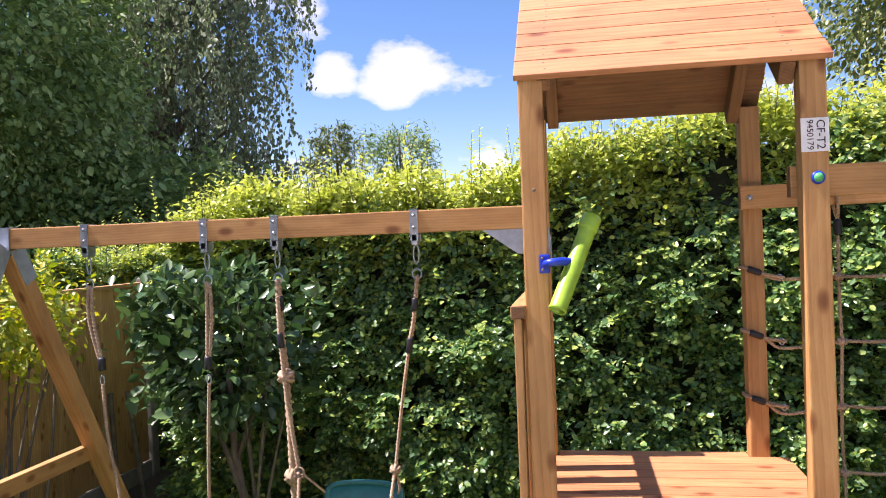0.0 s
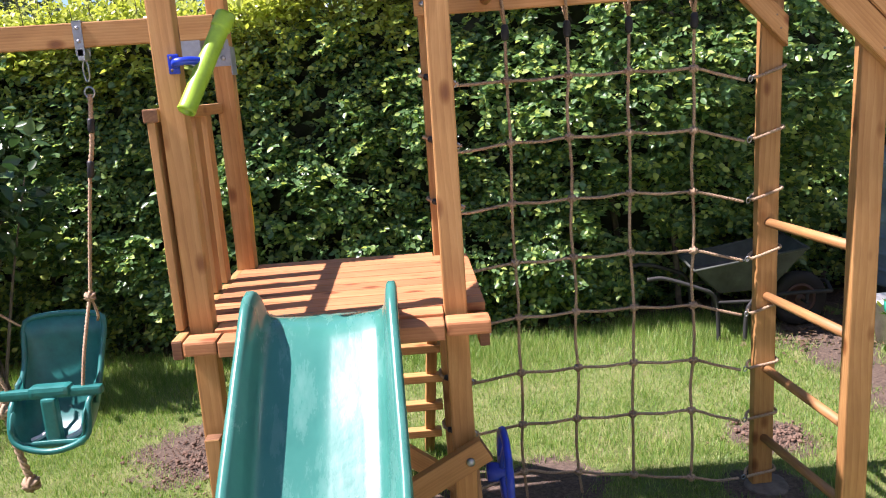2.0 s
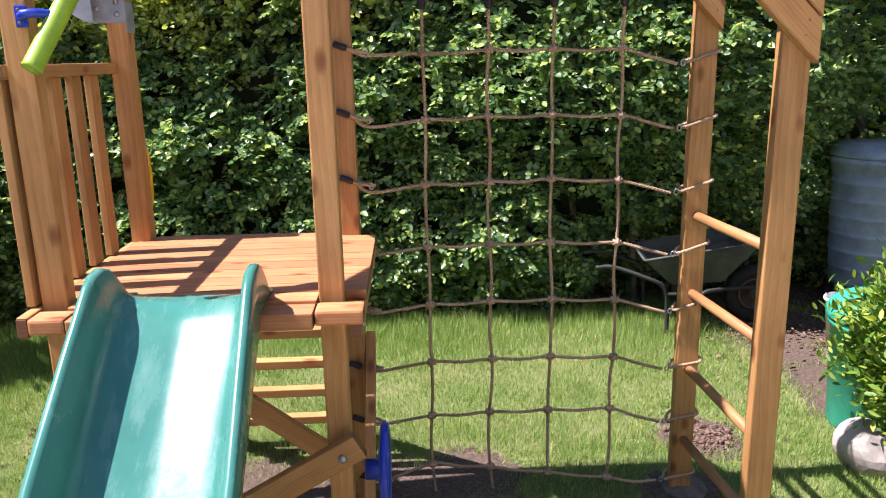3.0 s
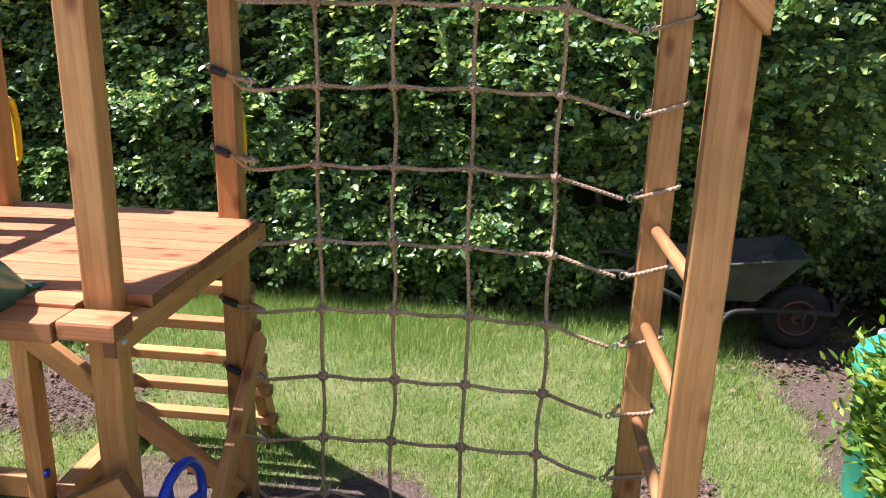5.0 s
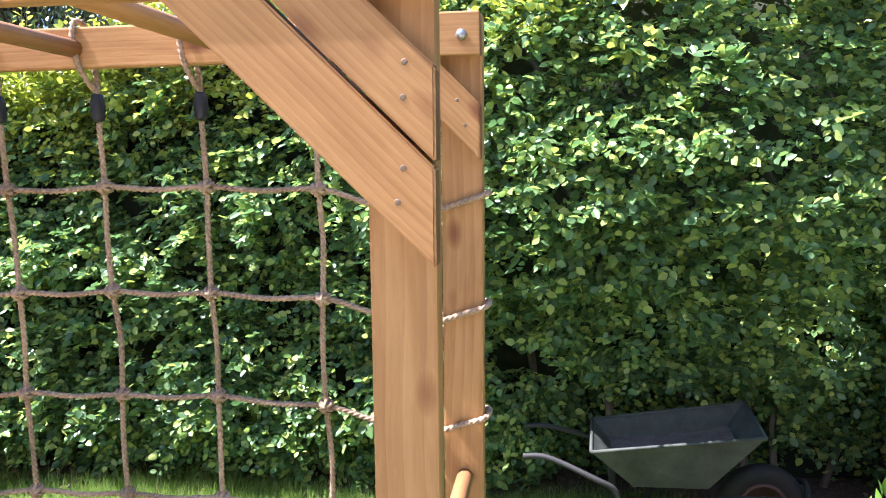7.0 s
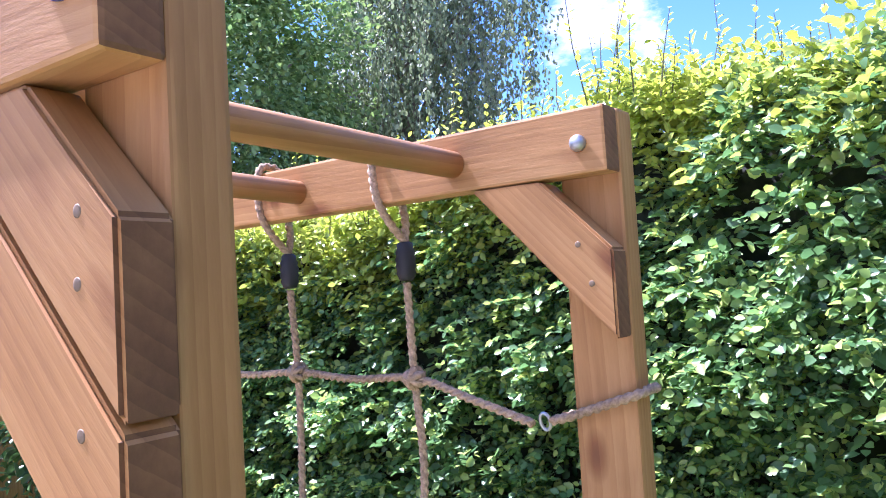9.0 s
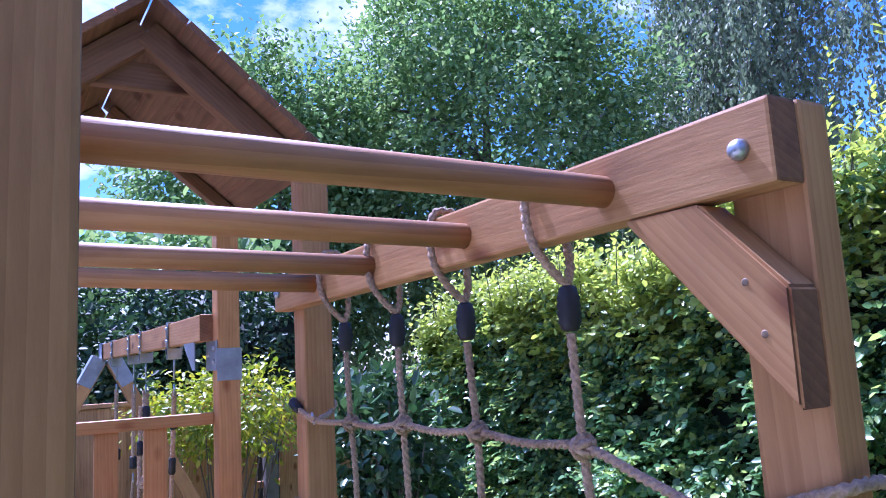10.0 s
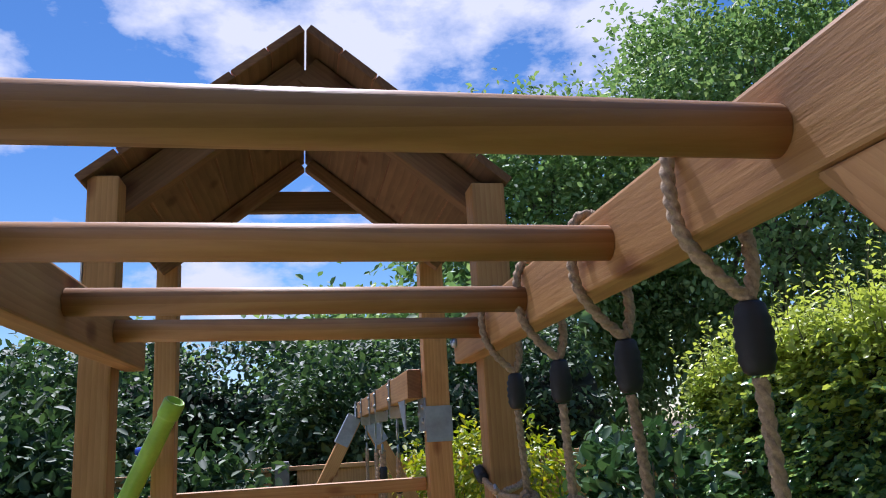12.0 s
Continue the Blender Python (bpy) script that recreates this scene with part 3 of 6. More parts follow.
def leaves(name, centre, axis, face, size, width, mat, parent=None, label="", fold=0.18):
    """Many folded leaves from arrays of places, directions, facings and lengths."""
    n = len(centre)
    axis = axis / np.linalg.norm(axis, axis=1, keepdims=True)
    face = face - axis * np.sum(axis * face, axis=1, keepdims=True)
    face = face / (np.linalg.norm(face, axis=1, keepdims=True) + 1e-9)
    across = np.cross(axis, face)
    size = size[:, None]
    half = size * width / 2
    v = np.empty((n, 6, 3), dtype=np.float32)
    v[:, 0] = centre - axis * size * 0.5
    v[:, 3] = centre + axis * size * 0.5
    for k, (along, out) in {1: (-0.2, 0.92), 2: (0.17, 0.86), 4: (0.17, -0.86), 5: (-0.2, -0.92)}.items():
        v[:, k] = centre + axis * size * along + across * half * out + face * half * fold * 2
    me = bpy.data.meshes.new(name)
    me.vertices.add(n * 6)
    me.vertices.foreach_set("co", v.ravel())
    index = (np.arange(n)[:, None] * 6 + np.array([0, 1, 2, 3, 0, 3, 4, 5])[None]).astype(np.int32)
    me.loops.add(n * 8)
    me.loops.foreach_set("vertex_index", index.ravel())
    me.polygons.add(n * 2)
    me.polygons.foreach_set("loop_start", (np.arange(n * 2) * 4).astype(np.int32))
    me.polygons.foreach_set("loop_total", np.full(n * 2, 4, dtype=np.int32))
    me.update(calc_edges=True)
    me.materials.append(mat)
    ob = new(name, me)
    if parent:
        attach(ob, parent)
    if label:
        ob["label"] = label
    return ob


rng = np.random.default_rng(7)


def hedge_top(x):
    return 1.91 + 0.44 / (1 + np.exp(-(x + 2.5) * 2.2)) + 0.42 / (1 + np.exp(-(x - 0.75) * 2.2)) + 0.06 * np.sin(x * 2.1) + 0.05 * np.sin(x * 5.3 + 1) + 0.03 * np.sin(x * 11.7)


# ---- ground ----
def build_ground():
    bm = bmesh.new()
    xs = sorted({-900, -300, -100, -30, *np.arange(-6, 8.01, 0.25).tolist(), 30, 100, 300, 900})
    ys = sorted({-900, -300, -100, -30, -8, *np.arange(-1, 7.01, 0.25).tolist(), 30, 100, 300, 900})
    grid = []
    for y in ys:
        row = []
        for x in xs:
            z = 0.0
            if abs(x) < 8 and -2 < y < 7:
                z = 0.012 * noise.noise((x * 1.4, y * 1.4, 0)) - 0.008
            row.append(bm.verts.new((x, y, z)))
        grid.append(row)
    for j in range(len(ys) - 1):
        for i in range(len(xs) - 1):
            bm.faces.new((grid[j][i], grid[j][i + 1], grid[j + 1][i + 1], grid[j + 1][i]))
    ob = part("ground", bm, GROUND, None, smooth=True)
    tagged(ob, "patchy green lawn with bare brown soil", "ground", kind="structure")


build_ground()


def build_grass():
    n = 430000
    x = rng.uniform(-3.2, 4.2, n)
    y = 1.9 + 3.42 * rng.random(n)
    keep = np.ones(n, bool)
    jag = 0.55 + 0.65 * rng.random(n)
    for bx, by, br in BARE:
        keep &= np.hypot(x - bx, y - by) > br * jag
    keep &= y < 5.10 + 0.1 * np.sin(x * 3) + 0.14 * rng.random(n)
    thin = np.array([noise.noise((a * 1.3, b * 1.3, 3.0)) + 0.5 * noise.noise((a * 5.0, b * 5.0, 1.0)) for a, b in zip(x, y)])
    keep &= (thin + rng.random(n) * 1.1) > 0.16
    x, y, thin = x[keep], y[keep], thin[keep]
    n = len(x)
    tuft = np.clip((y - 4.15) / 0.8, 0, 1)
    tall = 0.016 + 0.024 * rng.random(n) + 0.03 * np.clip(thin, 0, 1) + 0.105 * tuft * rng.random(n) ** 1.5
    yaw = rng.uniform(0, 2 * np.pi, n)
    lean = rng.uniform(0.1, 1.1, n)
    tip = np.stack([np.cos(yaw) * lean, np.sin(yaw) * lean, np.ones(n)], 1)
    tip *= (tall / np.linalg.norm(tip, axis=1))[:, None]
    turn = yaw + np.pi / 2 + rng.normal(0, 0.5, n)
    half = (0.0011 + 0.0009 * rng.random(n))[:, None] * np.stack([np.cos(turn), np.sin(turn), np.zeros(n)], 1)
    root = np.stack([x, y, np.full(n, -0.006)], 1)
    v = np.stack([root - half, root + half, root + tip], 1).astype(np.float32)
    me = bpy.data.meshes.new("lawn_grass")
    me.vertices.add(n * 3)
    me.vertices.foreach_set("co", v.ravel())
    me.loops.add(n * 3)
    me.loops.foreach_set("vertex_index", np.arange(n * 3, dtype=np.int32))
    me.polygons.add(n)
    me.polygons.foreach_set("loop_start", (np.arange(n) * 3).astype(np.int32))
    me.polygons.foreach_set("loop_total", np.full(n, 3, dtype=np.int32))
    me.update(calc_edges=True)
    me.materials.append(GRASS)
    tagged(new("lawn_grass", me), "short sunlit lawn grass with longer tufts by the hedge", "grass", kind="stuff")


build_grass()


def build_litter():
    n = 1700
    a = rng.integers(0, 7, n)
    x = np.where(a == 0, rng.normal(3.25, 0.32, n), rng.uniform(-2.5, 4.6, n))
    y = np.where(a == 0, rng.normal(4.62, 0.22, n), rng.uniform(5.02, 5.7, n))
    yaw = rng.uniform(0, 6.28, n)
    axis = np.stack([np.cos(yaw), np.sin(yaw), rng.normal(0, 0.3, n)], 1)
    face = np.stack([rng.normal(0, 0.4, n), rng.normal(0, 0.4, n), np.ones(n)], 1)
    ob = leaves("leaf_litter", np.stack([x, y, 0.008 + 0.02 * rng.random(n)], 1), axis, face, rng.uniform(0.018, 0.044, n), 0.6, LITTER, fold=0.3)
    tagged(ob, "dry brown fallen leaves on the bare soil", "leaf litter", kind="stuff")


build_litter()


def clods(name, cx, cy, spread, count, label):
    """Loose lumps of dug soil."""
    bm = bmesh.new()
    for _ in range(count):
        r = random.uniform(0.002, 0.008) * (1 if random.random() < 0.92 else 2.0)
        x, y = random.gauss(cx, spread), random.gauss(cy, spread)
        made = bmesh.ops.create_icosphere(bm, subdivisions=1, radius=r)["verts"]
        for v in made:
            v.co = Vector((x, y, r * 0.35)) + v.co * random.uniform(0.7, 1.2)
    ob = part(name, bm, SOILM)
    tagged(ob, label, "soil", kind="stuff")


clods("soil_clods", -0.3, 3.65, 0.21, 1100, "loose clods of dug brown soil beside the tower")
clods("soil_clods", 2.34, 3.37, 0.10, 450, "small heap of loose sandy soil beside a post")


def build_footing():
    bm = bmesh.new()
    turned(bm, [(0.095, -0.03), (0.09, -0.002), (0.075, 0.003), (0.03, 0.006)], pose(2.13, 2.95, 0), 18)
    for v in bm.verts:
        v.co.x += 0.02 * noise.noise(v.co * 9)
        v.co.y += 0.02 * noise.noise(v.co * 7 + Vector((3, 1, 2)))
    tagged(part("concrete_footing", bm, FOOTING), "soil-stained grey-brown concrete pad round the foot of a post", "footing", kind="structure")


build_footing()


# ---- climbing tower ----
FY0, FY1 = 2.203, 2.2605
RY0, RY1 = 2.947, 3.017
DECK = 1.08


def build_tower():
    tower = thing("climbing_tower", (0.47, 2.6, 0), "orange-brown stained timber play tower with a gabled roof on the lawn", "play tower")
    for x0, x1, y0, y1, top in ((0.070, 0.137, FY0, FY1, 2.338), (0.80, 0.867, FY0, FY1, 2.338), (0.051, 0.118, RY0, RY1, 2.325), (0.799, 0.866, RY0, RY1, 2.325)):
        upright("post", x0, x1, y0, y1, 0, top, tower)
    # deck boards run from side to side, the front ones between the posts
    y = 2.262
    while y < 2.94:
        timber("deck_board", (0.074, y + 0.0425, DECK - 0.014), (0.925, y + 0.0425, DECK - 0.014), 0.083, 0.028, tower, ROOF, 0.003)
        y += 0.0862
    timber("deck_board", (0.122, 2.983, DECK - 0.014), (0.795, 2.983, DECK - 0.014), 0.07, 0.028, tower, ROOF, 0.003)
    timber("deck_board", (0.146, 2.218, DECK - 0.014), (0.797, 2.218, DECK - 0.014), 0.078, 0.028, tower, ROOF, 0.003)
    timber("front_board", (0.172, 2.135, DECK - 0.031), (0.795, 2.135, DECK - 0.031), 0.086, 0.045, tower, ROOF, 0.004)
    for x0, x1 in ((0.0755, 0.168), (0.799, 0.925)):
        timber("front_ledge", (x0, 2.138, DECK - 0.026), (x1, 2.138, DECK - 0.026), 0.08, 0.042, tower, ROOF, 0.008)
    for x in (0.058, 0.905):
        zj = DECK - (0.030 if x < 0.5 else 0.058)
        timber("side_joist", (x, 2.112, zj), (x, 3.03, zj), 0.030, 0.056, tower, WOOD, 0.006)
        bm = bmesh.new()
        block(bm, x - 0.013, x + 0.013, 2.108, 2.1115, zj - 0.024, zj + 0.024, 0.001)
        part("end_grain", bm, ENDGRAIN, tower, "dark wet end grain")
        knob("bolt", (x + (0.015 if x > 0.5 else -0.015), 2.14, zj), (1 if x > 0.5 else -1, 0, 0), 0.008, 0.006, tower)
    for y in (2.35, 2.6, 2.85):
        timber("cross_joist", (0.062, y, DECK - 0.059), (0.887, y, DECK - 0.059), 0.036, 0.06, tower)
    # left balustrade
    timber("top_rail", (0.05, 2.185, 1.685), (0.05, 2.945, 1.685), 0.042, 0.036, tower)
    for k in range(5):
        y = 2.222 + k * 0.138
        upright("baluster", 0.037, 0.059, y - 0.033, y + 0.033, DECK + 0.002, 1.667, tower, bevel=0.003)
    # braces below the deck
    timber("brace", (0.895, 2.158, 0.665), (0.10, 2.158, 0.22), 0.036, 0.075, tower)
    upright("stake", 0.088, 0.132, 2.135, 2.176, 0.0, 0.77, tower)
    timber("brace", (0.085, 2.925, 0.70), (0.83, 2.925, 0.135), 0.036, 0.075, tower)
    timber("brace", (0.886, 3.03, 0.665), (0.886, 2.30, 0.0), 0.034, 0.07, tower)
    knob("bolt", (0.846, 2.139, 0.632), (0, -1, 0), 0.013, 0.01, tower)
    timber("ground_beam", (0.19, 2.95, 0.045), (0.19, 3.42, 0.045), 0.07, 0.085, tower)
    timber("ground_beam", (-0.22, 2.99, 0.05), (0.045, 2.99, 0.05), 0.05, 0.085, tower)
    knob("bolt_cap", (0.122, 2.96, 0.12), (1, 0, 0), 0.016, 0.012, tower, BLUE, "blue bolt cap")
    # ladder up the back
    for x_top, x_foot in ((0.20, 0.13), (0.795, 0.728)):
        timber("ladder_rail", (x_top, 3.04, 1.03), (x_foot, 3.545, 0.0), 0.045, 0.07, tower, up=(0, 1, 0.5))
    for z in (0.79, 0.625, 0.46, 0.295, 0.125):
        y = 3.04 + (1.03 - z) * 0.49 - 0.04
        timber("ladder_rung", (0.145 - (1.03 - z) * 0.03, y, z), (0.85 - (1.03 - z) * 0.065, y, z), 0.05, 0.036, tower)
    # yellow grab handles on the back posts
    for x in (0.10, 0.845):
        rod("grab_handle", [(x, 3.017, 1.20), (x, 3.05, 1.21), (x, 3.062, 1.30), (x, 3.05, 1.39), (x, 3.017, 1.40)], 0.012, tower, YELLOW, "yellow plastic grab handle")
    # roof
    roof = attach(new("roof"), tower)
    roof["label"] = "orange stained boarded roof with a gap along the ridge"
    ridge_y, ridge_z, eave_z = 2.615, 2.650, 2.316
    for sgn, eave_y in ((-1, 2.192), (1, 3.024)):
        run = Vector((0, eave_y - ridge_y, eave_z - ridge_z))
        slope = run.length
        down = run.normalized()
        out = Vector((0, sgn * 0.57, 0.82))
        out = (out - down * out.dot(down)).normalized()
        n = 6
        for k in range(n):
            c = Vector((0, ridge_y, ridge_z)) + down * (slope * (k + 0.5) / n - 0.002) + out * 0.011
            tilt = out
            timber("roof_board", (0.058 + random.uniform(0, 0.004), *c.yz), (0.878 + random.uniform(-0.004, 0.003), *c.yz), slope / n * 0.965, 0.018, roof, ROOF, 0.003, up=tilt, below=ROOFSHADE)
            if k:
                q = Vector((0, ridge_y, ridge_z)) + down * (slope * k / n - 0.002) + out * 0.006
                timber("tongue", (0.062, *q.yz), (0.874, *q.yz), 0.016, 0.006, roof, ENDGRAIN, 0.001, up=out)
        for x in (0.143 + 0.002 * sgn, 0.777 + 0.002 * sgn):
            a = Vector((x, ridge_y, ridge_z)) + down * 0.03 - out * 0.0345
            b = Vector((x, ridge_y, ridge_z)) + down * (slope - 0.01) - out * 0.0345
            deep = 0.036 if x < 0.4 else 0.066
            lift = out * ((0.066 - deep) / 2)
            timber("rafter", a + lift, b + lift, 0.04, deep, roof, ROOFSHADE, up=out)
        # two screws through each board into both rafters
        for x in (0.143, 0.777):
            for j in range(2 * n):
                p = Vector((x + random.uniform(-0.006, 0.006), ridge_y, ridge_z)) + down * (slope * ((j // 2) + (0.28 if j % 2 else 0.72)) / n - 0.007) + out * 0.0195
                knob("screw", p, out, 0.0042, 0.0012, roof, SCREW, sides=8)
    for x in (0.105, 0.740):
        timber("collar_tie", (x, 2.490, 2.513), (x, 2.740, 2.513), 0.03, 0.064, roof, ROOFSHADE, cut0=0.085, cut1=-0.085)
    # maker's plate with its two lines of print, and bolt caps
    plate = bmesh.new()
    block(plate, 0.799, 0.868, FY0 - 0.0035, FY0 - 0.0006, 2.084, 2.172, 0.0006)
    sign = part("label_plate", plate, PAPER, tower, "white label printed in black")
    for text, x, size in (("CF-T2", 0.8375, 0.0295), ("9450179", 0.8135, 0.0225)):
        curve = bpy.data.curves.new("print", "FONT")
        curve.body, curve.size, curve.extrude, curve.align_x = text, size, 0.0004, "CENTER"
        flat = bpy.data.objects.new("print", curve)
        scene.collection.objects.link(flat)
        bpy.context.view_layer.update()
        me = bpy.data.meshes.new_from_object(flat.evaluated_get(bpy.context.evaluated_depsgraph_get()))
        bpy.data.objects.remove(flat)
        me.materials.clear()
        me.materials.append(INK)
        ob = new("print", me)
        ob.matrix_basis = pose(x, FY0 - 0.0045, 2.128) @ pose(0, 0, 0, 90, 0, 0) @ pose(0, 0, 0, 0, 0, -90)
        attach(ob, sign)
    collar = knob("bolt_cap", (0.838, FY0, 2.017), (0, -1, 0), 0.0175, 0.008, tower, BLUE, "blue bolt cap with a green button")
    knob("button", (0.838, FY0 - 0.006, 2.017), (0, -1, 0), 0.012, 0.01, collar, CAP)
    knob("screw", (0.105, FY0, 2.02), (0, -1, 0), 0.005, 0.0012, tower, SCREW)
    # steel plate that carries the swing beam
    bm = bmesh.new()
    block(bm, -0.005, 0.119, 2.9405, 2.9455, 1.832, 1.925, 0.001)
    part("swing_plate", bm, PAINTED, tower, "grey steel plate")
    bm = bmesh.new()
    block(bm, 0.1185, 0.1225, 2.943, 3.02, 1.80, 1.90, 0.001)
    part("swing_plate", bm, PAINTED, tower, "grey steel plate")
    for x, z in ((0.095, 1.90), (0.095, 1.86), (0.03, 1.88)):
        knob("bolt", (x, 2.9405, z), (0, -1, 0), 0.009, 0.008, tower)


build_tower()


# ---- slide ----
def build_slide():
    slide = thing("slide", (0.47, 1.2, 0), "glossy sea green plastic slide with scuffed bed, hooked on the tower", "slide")
    bed = spline([(0, 2.285, 1.074), (0, 2.225, 1.0865), (0, 2.16, 1.091), (0, 2.09, 1.078), (0, 2.0, 1.008), (0, 1.9, 0.925), (0, 1.75, 0.797), (0, 1.5, 0.585), (0, 1.25, 0.39), (0, 1.02, 0.24), (0, 0.82, 0.165), (0, 0.62, 0.14)], 0.02)
    bm = bmesh.new()
    loops = []
    total = len(bed)
    for i, p in enumerate(bed):
        f = i / (total - 1)
        t = (bed[min(i + 1, total - 1)] - bed[max(i - 1, 0)]).normalized()
        up = Vector((1, 0, 0)).cross(t)
        if up.z < 0:
            up = -up
        k = min(1, max(0, (2.245 - p.y) / 0.165))
        wall = 0.012 + 0.130 * (k * k * (3 - 2 * k))
        wall *= 1 - 0.45 * min(1, max(0, (f - 0.75) / 0.25))
        spread = 0.018 * min(1, f * 3)
        c = p + Vector((0.468, 0, 0))
        section = [(-0.194, -0.03), (-0.199 - spread, wall * 0.6), (-0.199 - spread, wall - 0.012), (-0.193 - spread, wall), (-0.177 - spread, wall), (-0.170 - spread, wall - 0.010), (-0.168, wall * 0.6), (-0.164, min(0.05, wall * 0.42)), (-0.155, min(0.030, wall * 0.3)), (-0.137, min(0.020, wall * 0.2)), (-0.10, min(0.013, wall * 0.13)), (-0.05, min(0.0065, wall * 0.065)), (-0.02, 0.0018), (0.0, 0.0)]
        section = section + [(-x, z) for x, z in section[-2::-1]]
        section = section + [(0.15, -0.032), (-0.15, -0.032)]
        loops.append([bm.verts.new(c + Vector((x, 0, 0)) + up * z) for x, z in section])
    n = len(loops[0])
    for a, b in zip(loops, loops[1:]):
        for s in range(n):
            bm.faces.new((a[s], a[(s + 1) % n], b[(s + 1) % n], b[s]))
    bm.faces.new(loops[0][::-1])
    bm.faces.new(loops[-1])
    part("chute", bm, SLIDE, slide, smooth=True)
    bm = bmesh.new()
    block(bm, 0.31, 0.63, 0.63, 0.75, 0.0, 0.118, 0.01)
    part("foot", bm, SLIDE, slide)


build_slide()


# ---- monkey bars ----
def build_monkey_bars():
    bars = thing("monkey_bar_frame", (2.1, 2.6, 0), "stained timber monkey bar frame with round rungs, bolted to the tower", "monkey bars")
    timber("beam", (0.785, 2.2835, 2.013), (2.146, 2.2835, 2.013), 0.04, 0.083, bars)
    timber("beam", (0.785, 2.926, 2.001), (2.142, 2.926, 2.0115), 0.04, 0.081, bars)
    upright("post", 2.063, 2.145, 2.303, 2.347, 0.0, 2.052, bars)
    upright("post", 2.060, 2.143, 2.947, 2.991, 0.0, 2.053, bars)
    for x in (1.040, 1.316, 1.630, 1.923):
        dowel("rung", (x, 2.3045, 2.014), (x, 2.9055, 2.0 + 0.0045 * (x - 1.0) / 0.55), 0.0182, bars)
    for z0, z1 in ((1.137, 1.112), (0.845, 0.815), (0.53, 0.513), (0.255, 0.21)):
        dowel("side_rung", (2.104, 2.335, z0), (2.104, 2.95, z1), 0.0175, bars)
    # knee braces under the beams

    def brace(y0, y1, corners):
        bm = bmesh.new()
        front = [bm.verts.new((x, y0, z)) for x, z in corners]
        back = [bm.verts.new((x, y1, z)) for x, z in corners]
        bm.faces.new(front)
        bm.faces.new(back[::-1])
        for i in range(4):
            bm.faces.new((front[i], front[(i + 1) % 4], back[(i + 1) % 4], back[i]))
        bmesh.ops.bevel(bm, geom=list(bm.edges), offset=0.003, segments=2, affect="EDGES")
        bmesh.ops.recalc_face_normals(bm, faces=bm.faces)
        for f in bm.faces:
            f.material_index = 1 if f.normal.x > 0.9 or f.normal.z > 0.9 else 0
        turn = pose(corners[0][0], y0, corners[0][1], 0, 45, 0)
        bmesh.ops.transform(bm, matrix=turn.inverted(), verts=bm.verts)
        part("knee_brace", bm, WOOD, bars, m=turn).data.materials.append(CUT)

    brace(2.267, 2.3025, [(1.832, 1.970), (1.951, 1.970), (2.149, 1.776), (2.149, 1.662)])
    brace(2.267, 2.3025, [(1.958, 1.970), (2.064, 1.970), (2.150, 1.887), (2.150, 1.781)])
    brace(2.905, 2.9465, [(1.950, 1.968), (2.052, 1.968), (2.142, 1.878), (2.142, 1.770)])
    for x, z in ((2.116, 1.892), (2.114, 1.854), (2.113, 1.776), (2.106, 1.738)):
        knob("screw", (x, 2.267, z), (0, -1, 0), 0.0038, 0.0005, bars, SCREW)
    for x, z in ((2.098, 1.886), (2.113, 1.838)):
        knob("screw", (x, 2.905, z), (0, -1, 0), 0.0038, 0.0005, bars, SCREW)
    knob("bolt", (2.107, 2.906, 2.008), (0, -1, 0), 0.0105, 0.011, bars)
    knob("bolt", (0.815, 2.905, 2.0), (0, -1, 0), 0.0105, 0.011, bars)
    cup = knob("bolt_cap", (2.115, 2.262, 2.02), (0, -1, 0), 0.0175, 0.008, bars, BLUE, "blue bolt cap with a green button")
    knob("button", (2.115, 2.256, 2.02), (0, -1, 0), 0.012, 0.01, cup, CAP)


build_monkey_bars()


# ---- cargo net ----
COLS = (1.110, 1.337, 1.564, 1.806)
ROWS = (1.710, 1.484, 1.252, 1.020, 0.797, 0.566, 0.345, 0.135)
NET_Y = 2.948


def knot_at(i, j):
    """Where a column meets a row: the net hangs a little uneven."""
    wob = Vector((noise.noise((i * 3.1, j * 1.7, 0)), noise.noise((i * 2.3, j * 2.9, 5)), noise.noise((i * 1.9, j * 3.7, 9))))
    z = ROWS[j] + 0.010 * math.sin(math.pi * (i + 0.5) / 4) + wob.z * 0.008
    if j == 7:
        z -= 0.03 * i
    return Vector((COLS[i] + wob.x * 0.010 + (0.008 if j in (4, 5) else 0), NET_Y + wob.y * 0.008 + 0.003 * j, max(z, 0.03)))


def small_knot(name, p, r, parent):
    bm = bmesh.new()
    for k, (a, b) in enumerate((((1, 0, 0.5), (0, 1, 0)), ((1, 0, -0.6), (0, 1, 0)), ((0.2, 0, 1), (0, 1, 0)))):
        u, v = Vector(a).normalized(), Vector(b)
        loop = [p + u * math.cos(t * math.pi / 8) * r * 1.15 + v * math.sin(t * math.pi / 8) * r * 1.1 for t in range(17)]
        tube(bm, loop, r * 0.62, 8, 0.5 / r, 3)
    return part(name, bm, ROPE, parent, smooth=True)


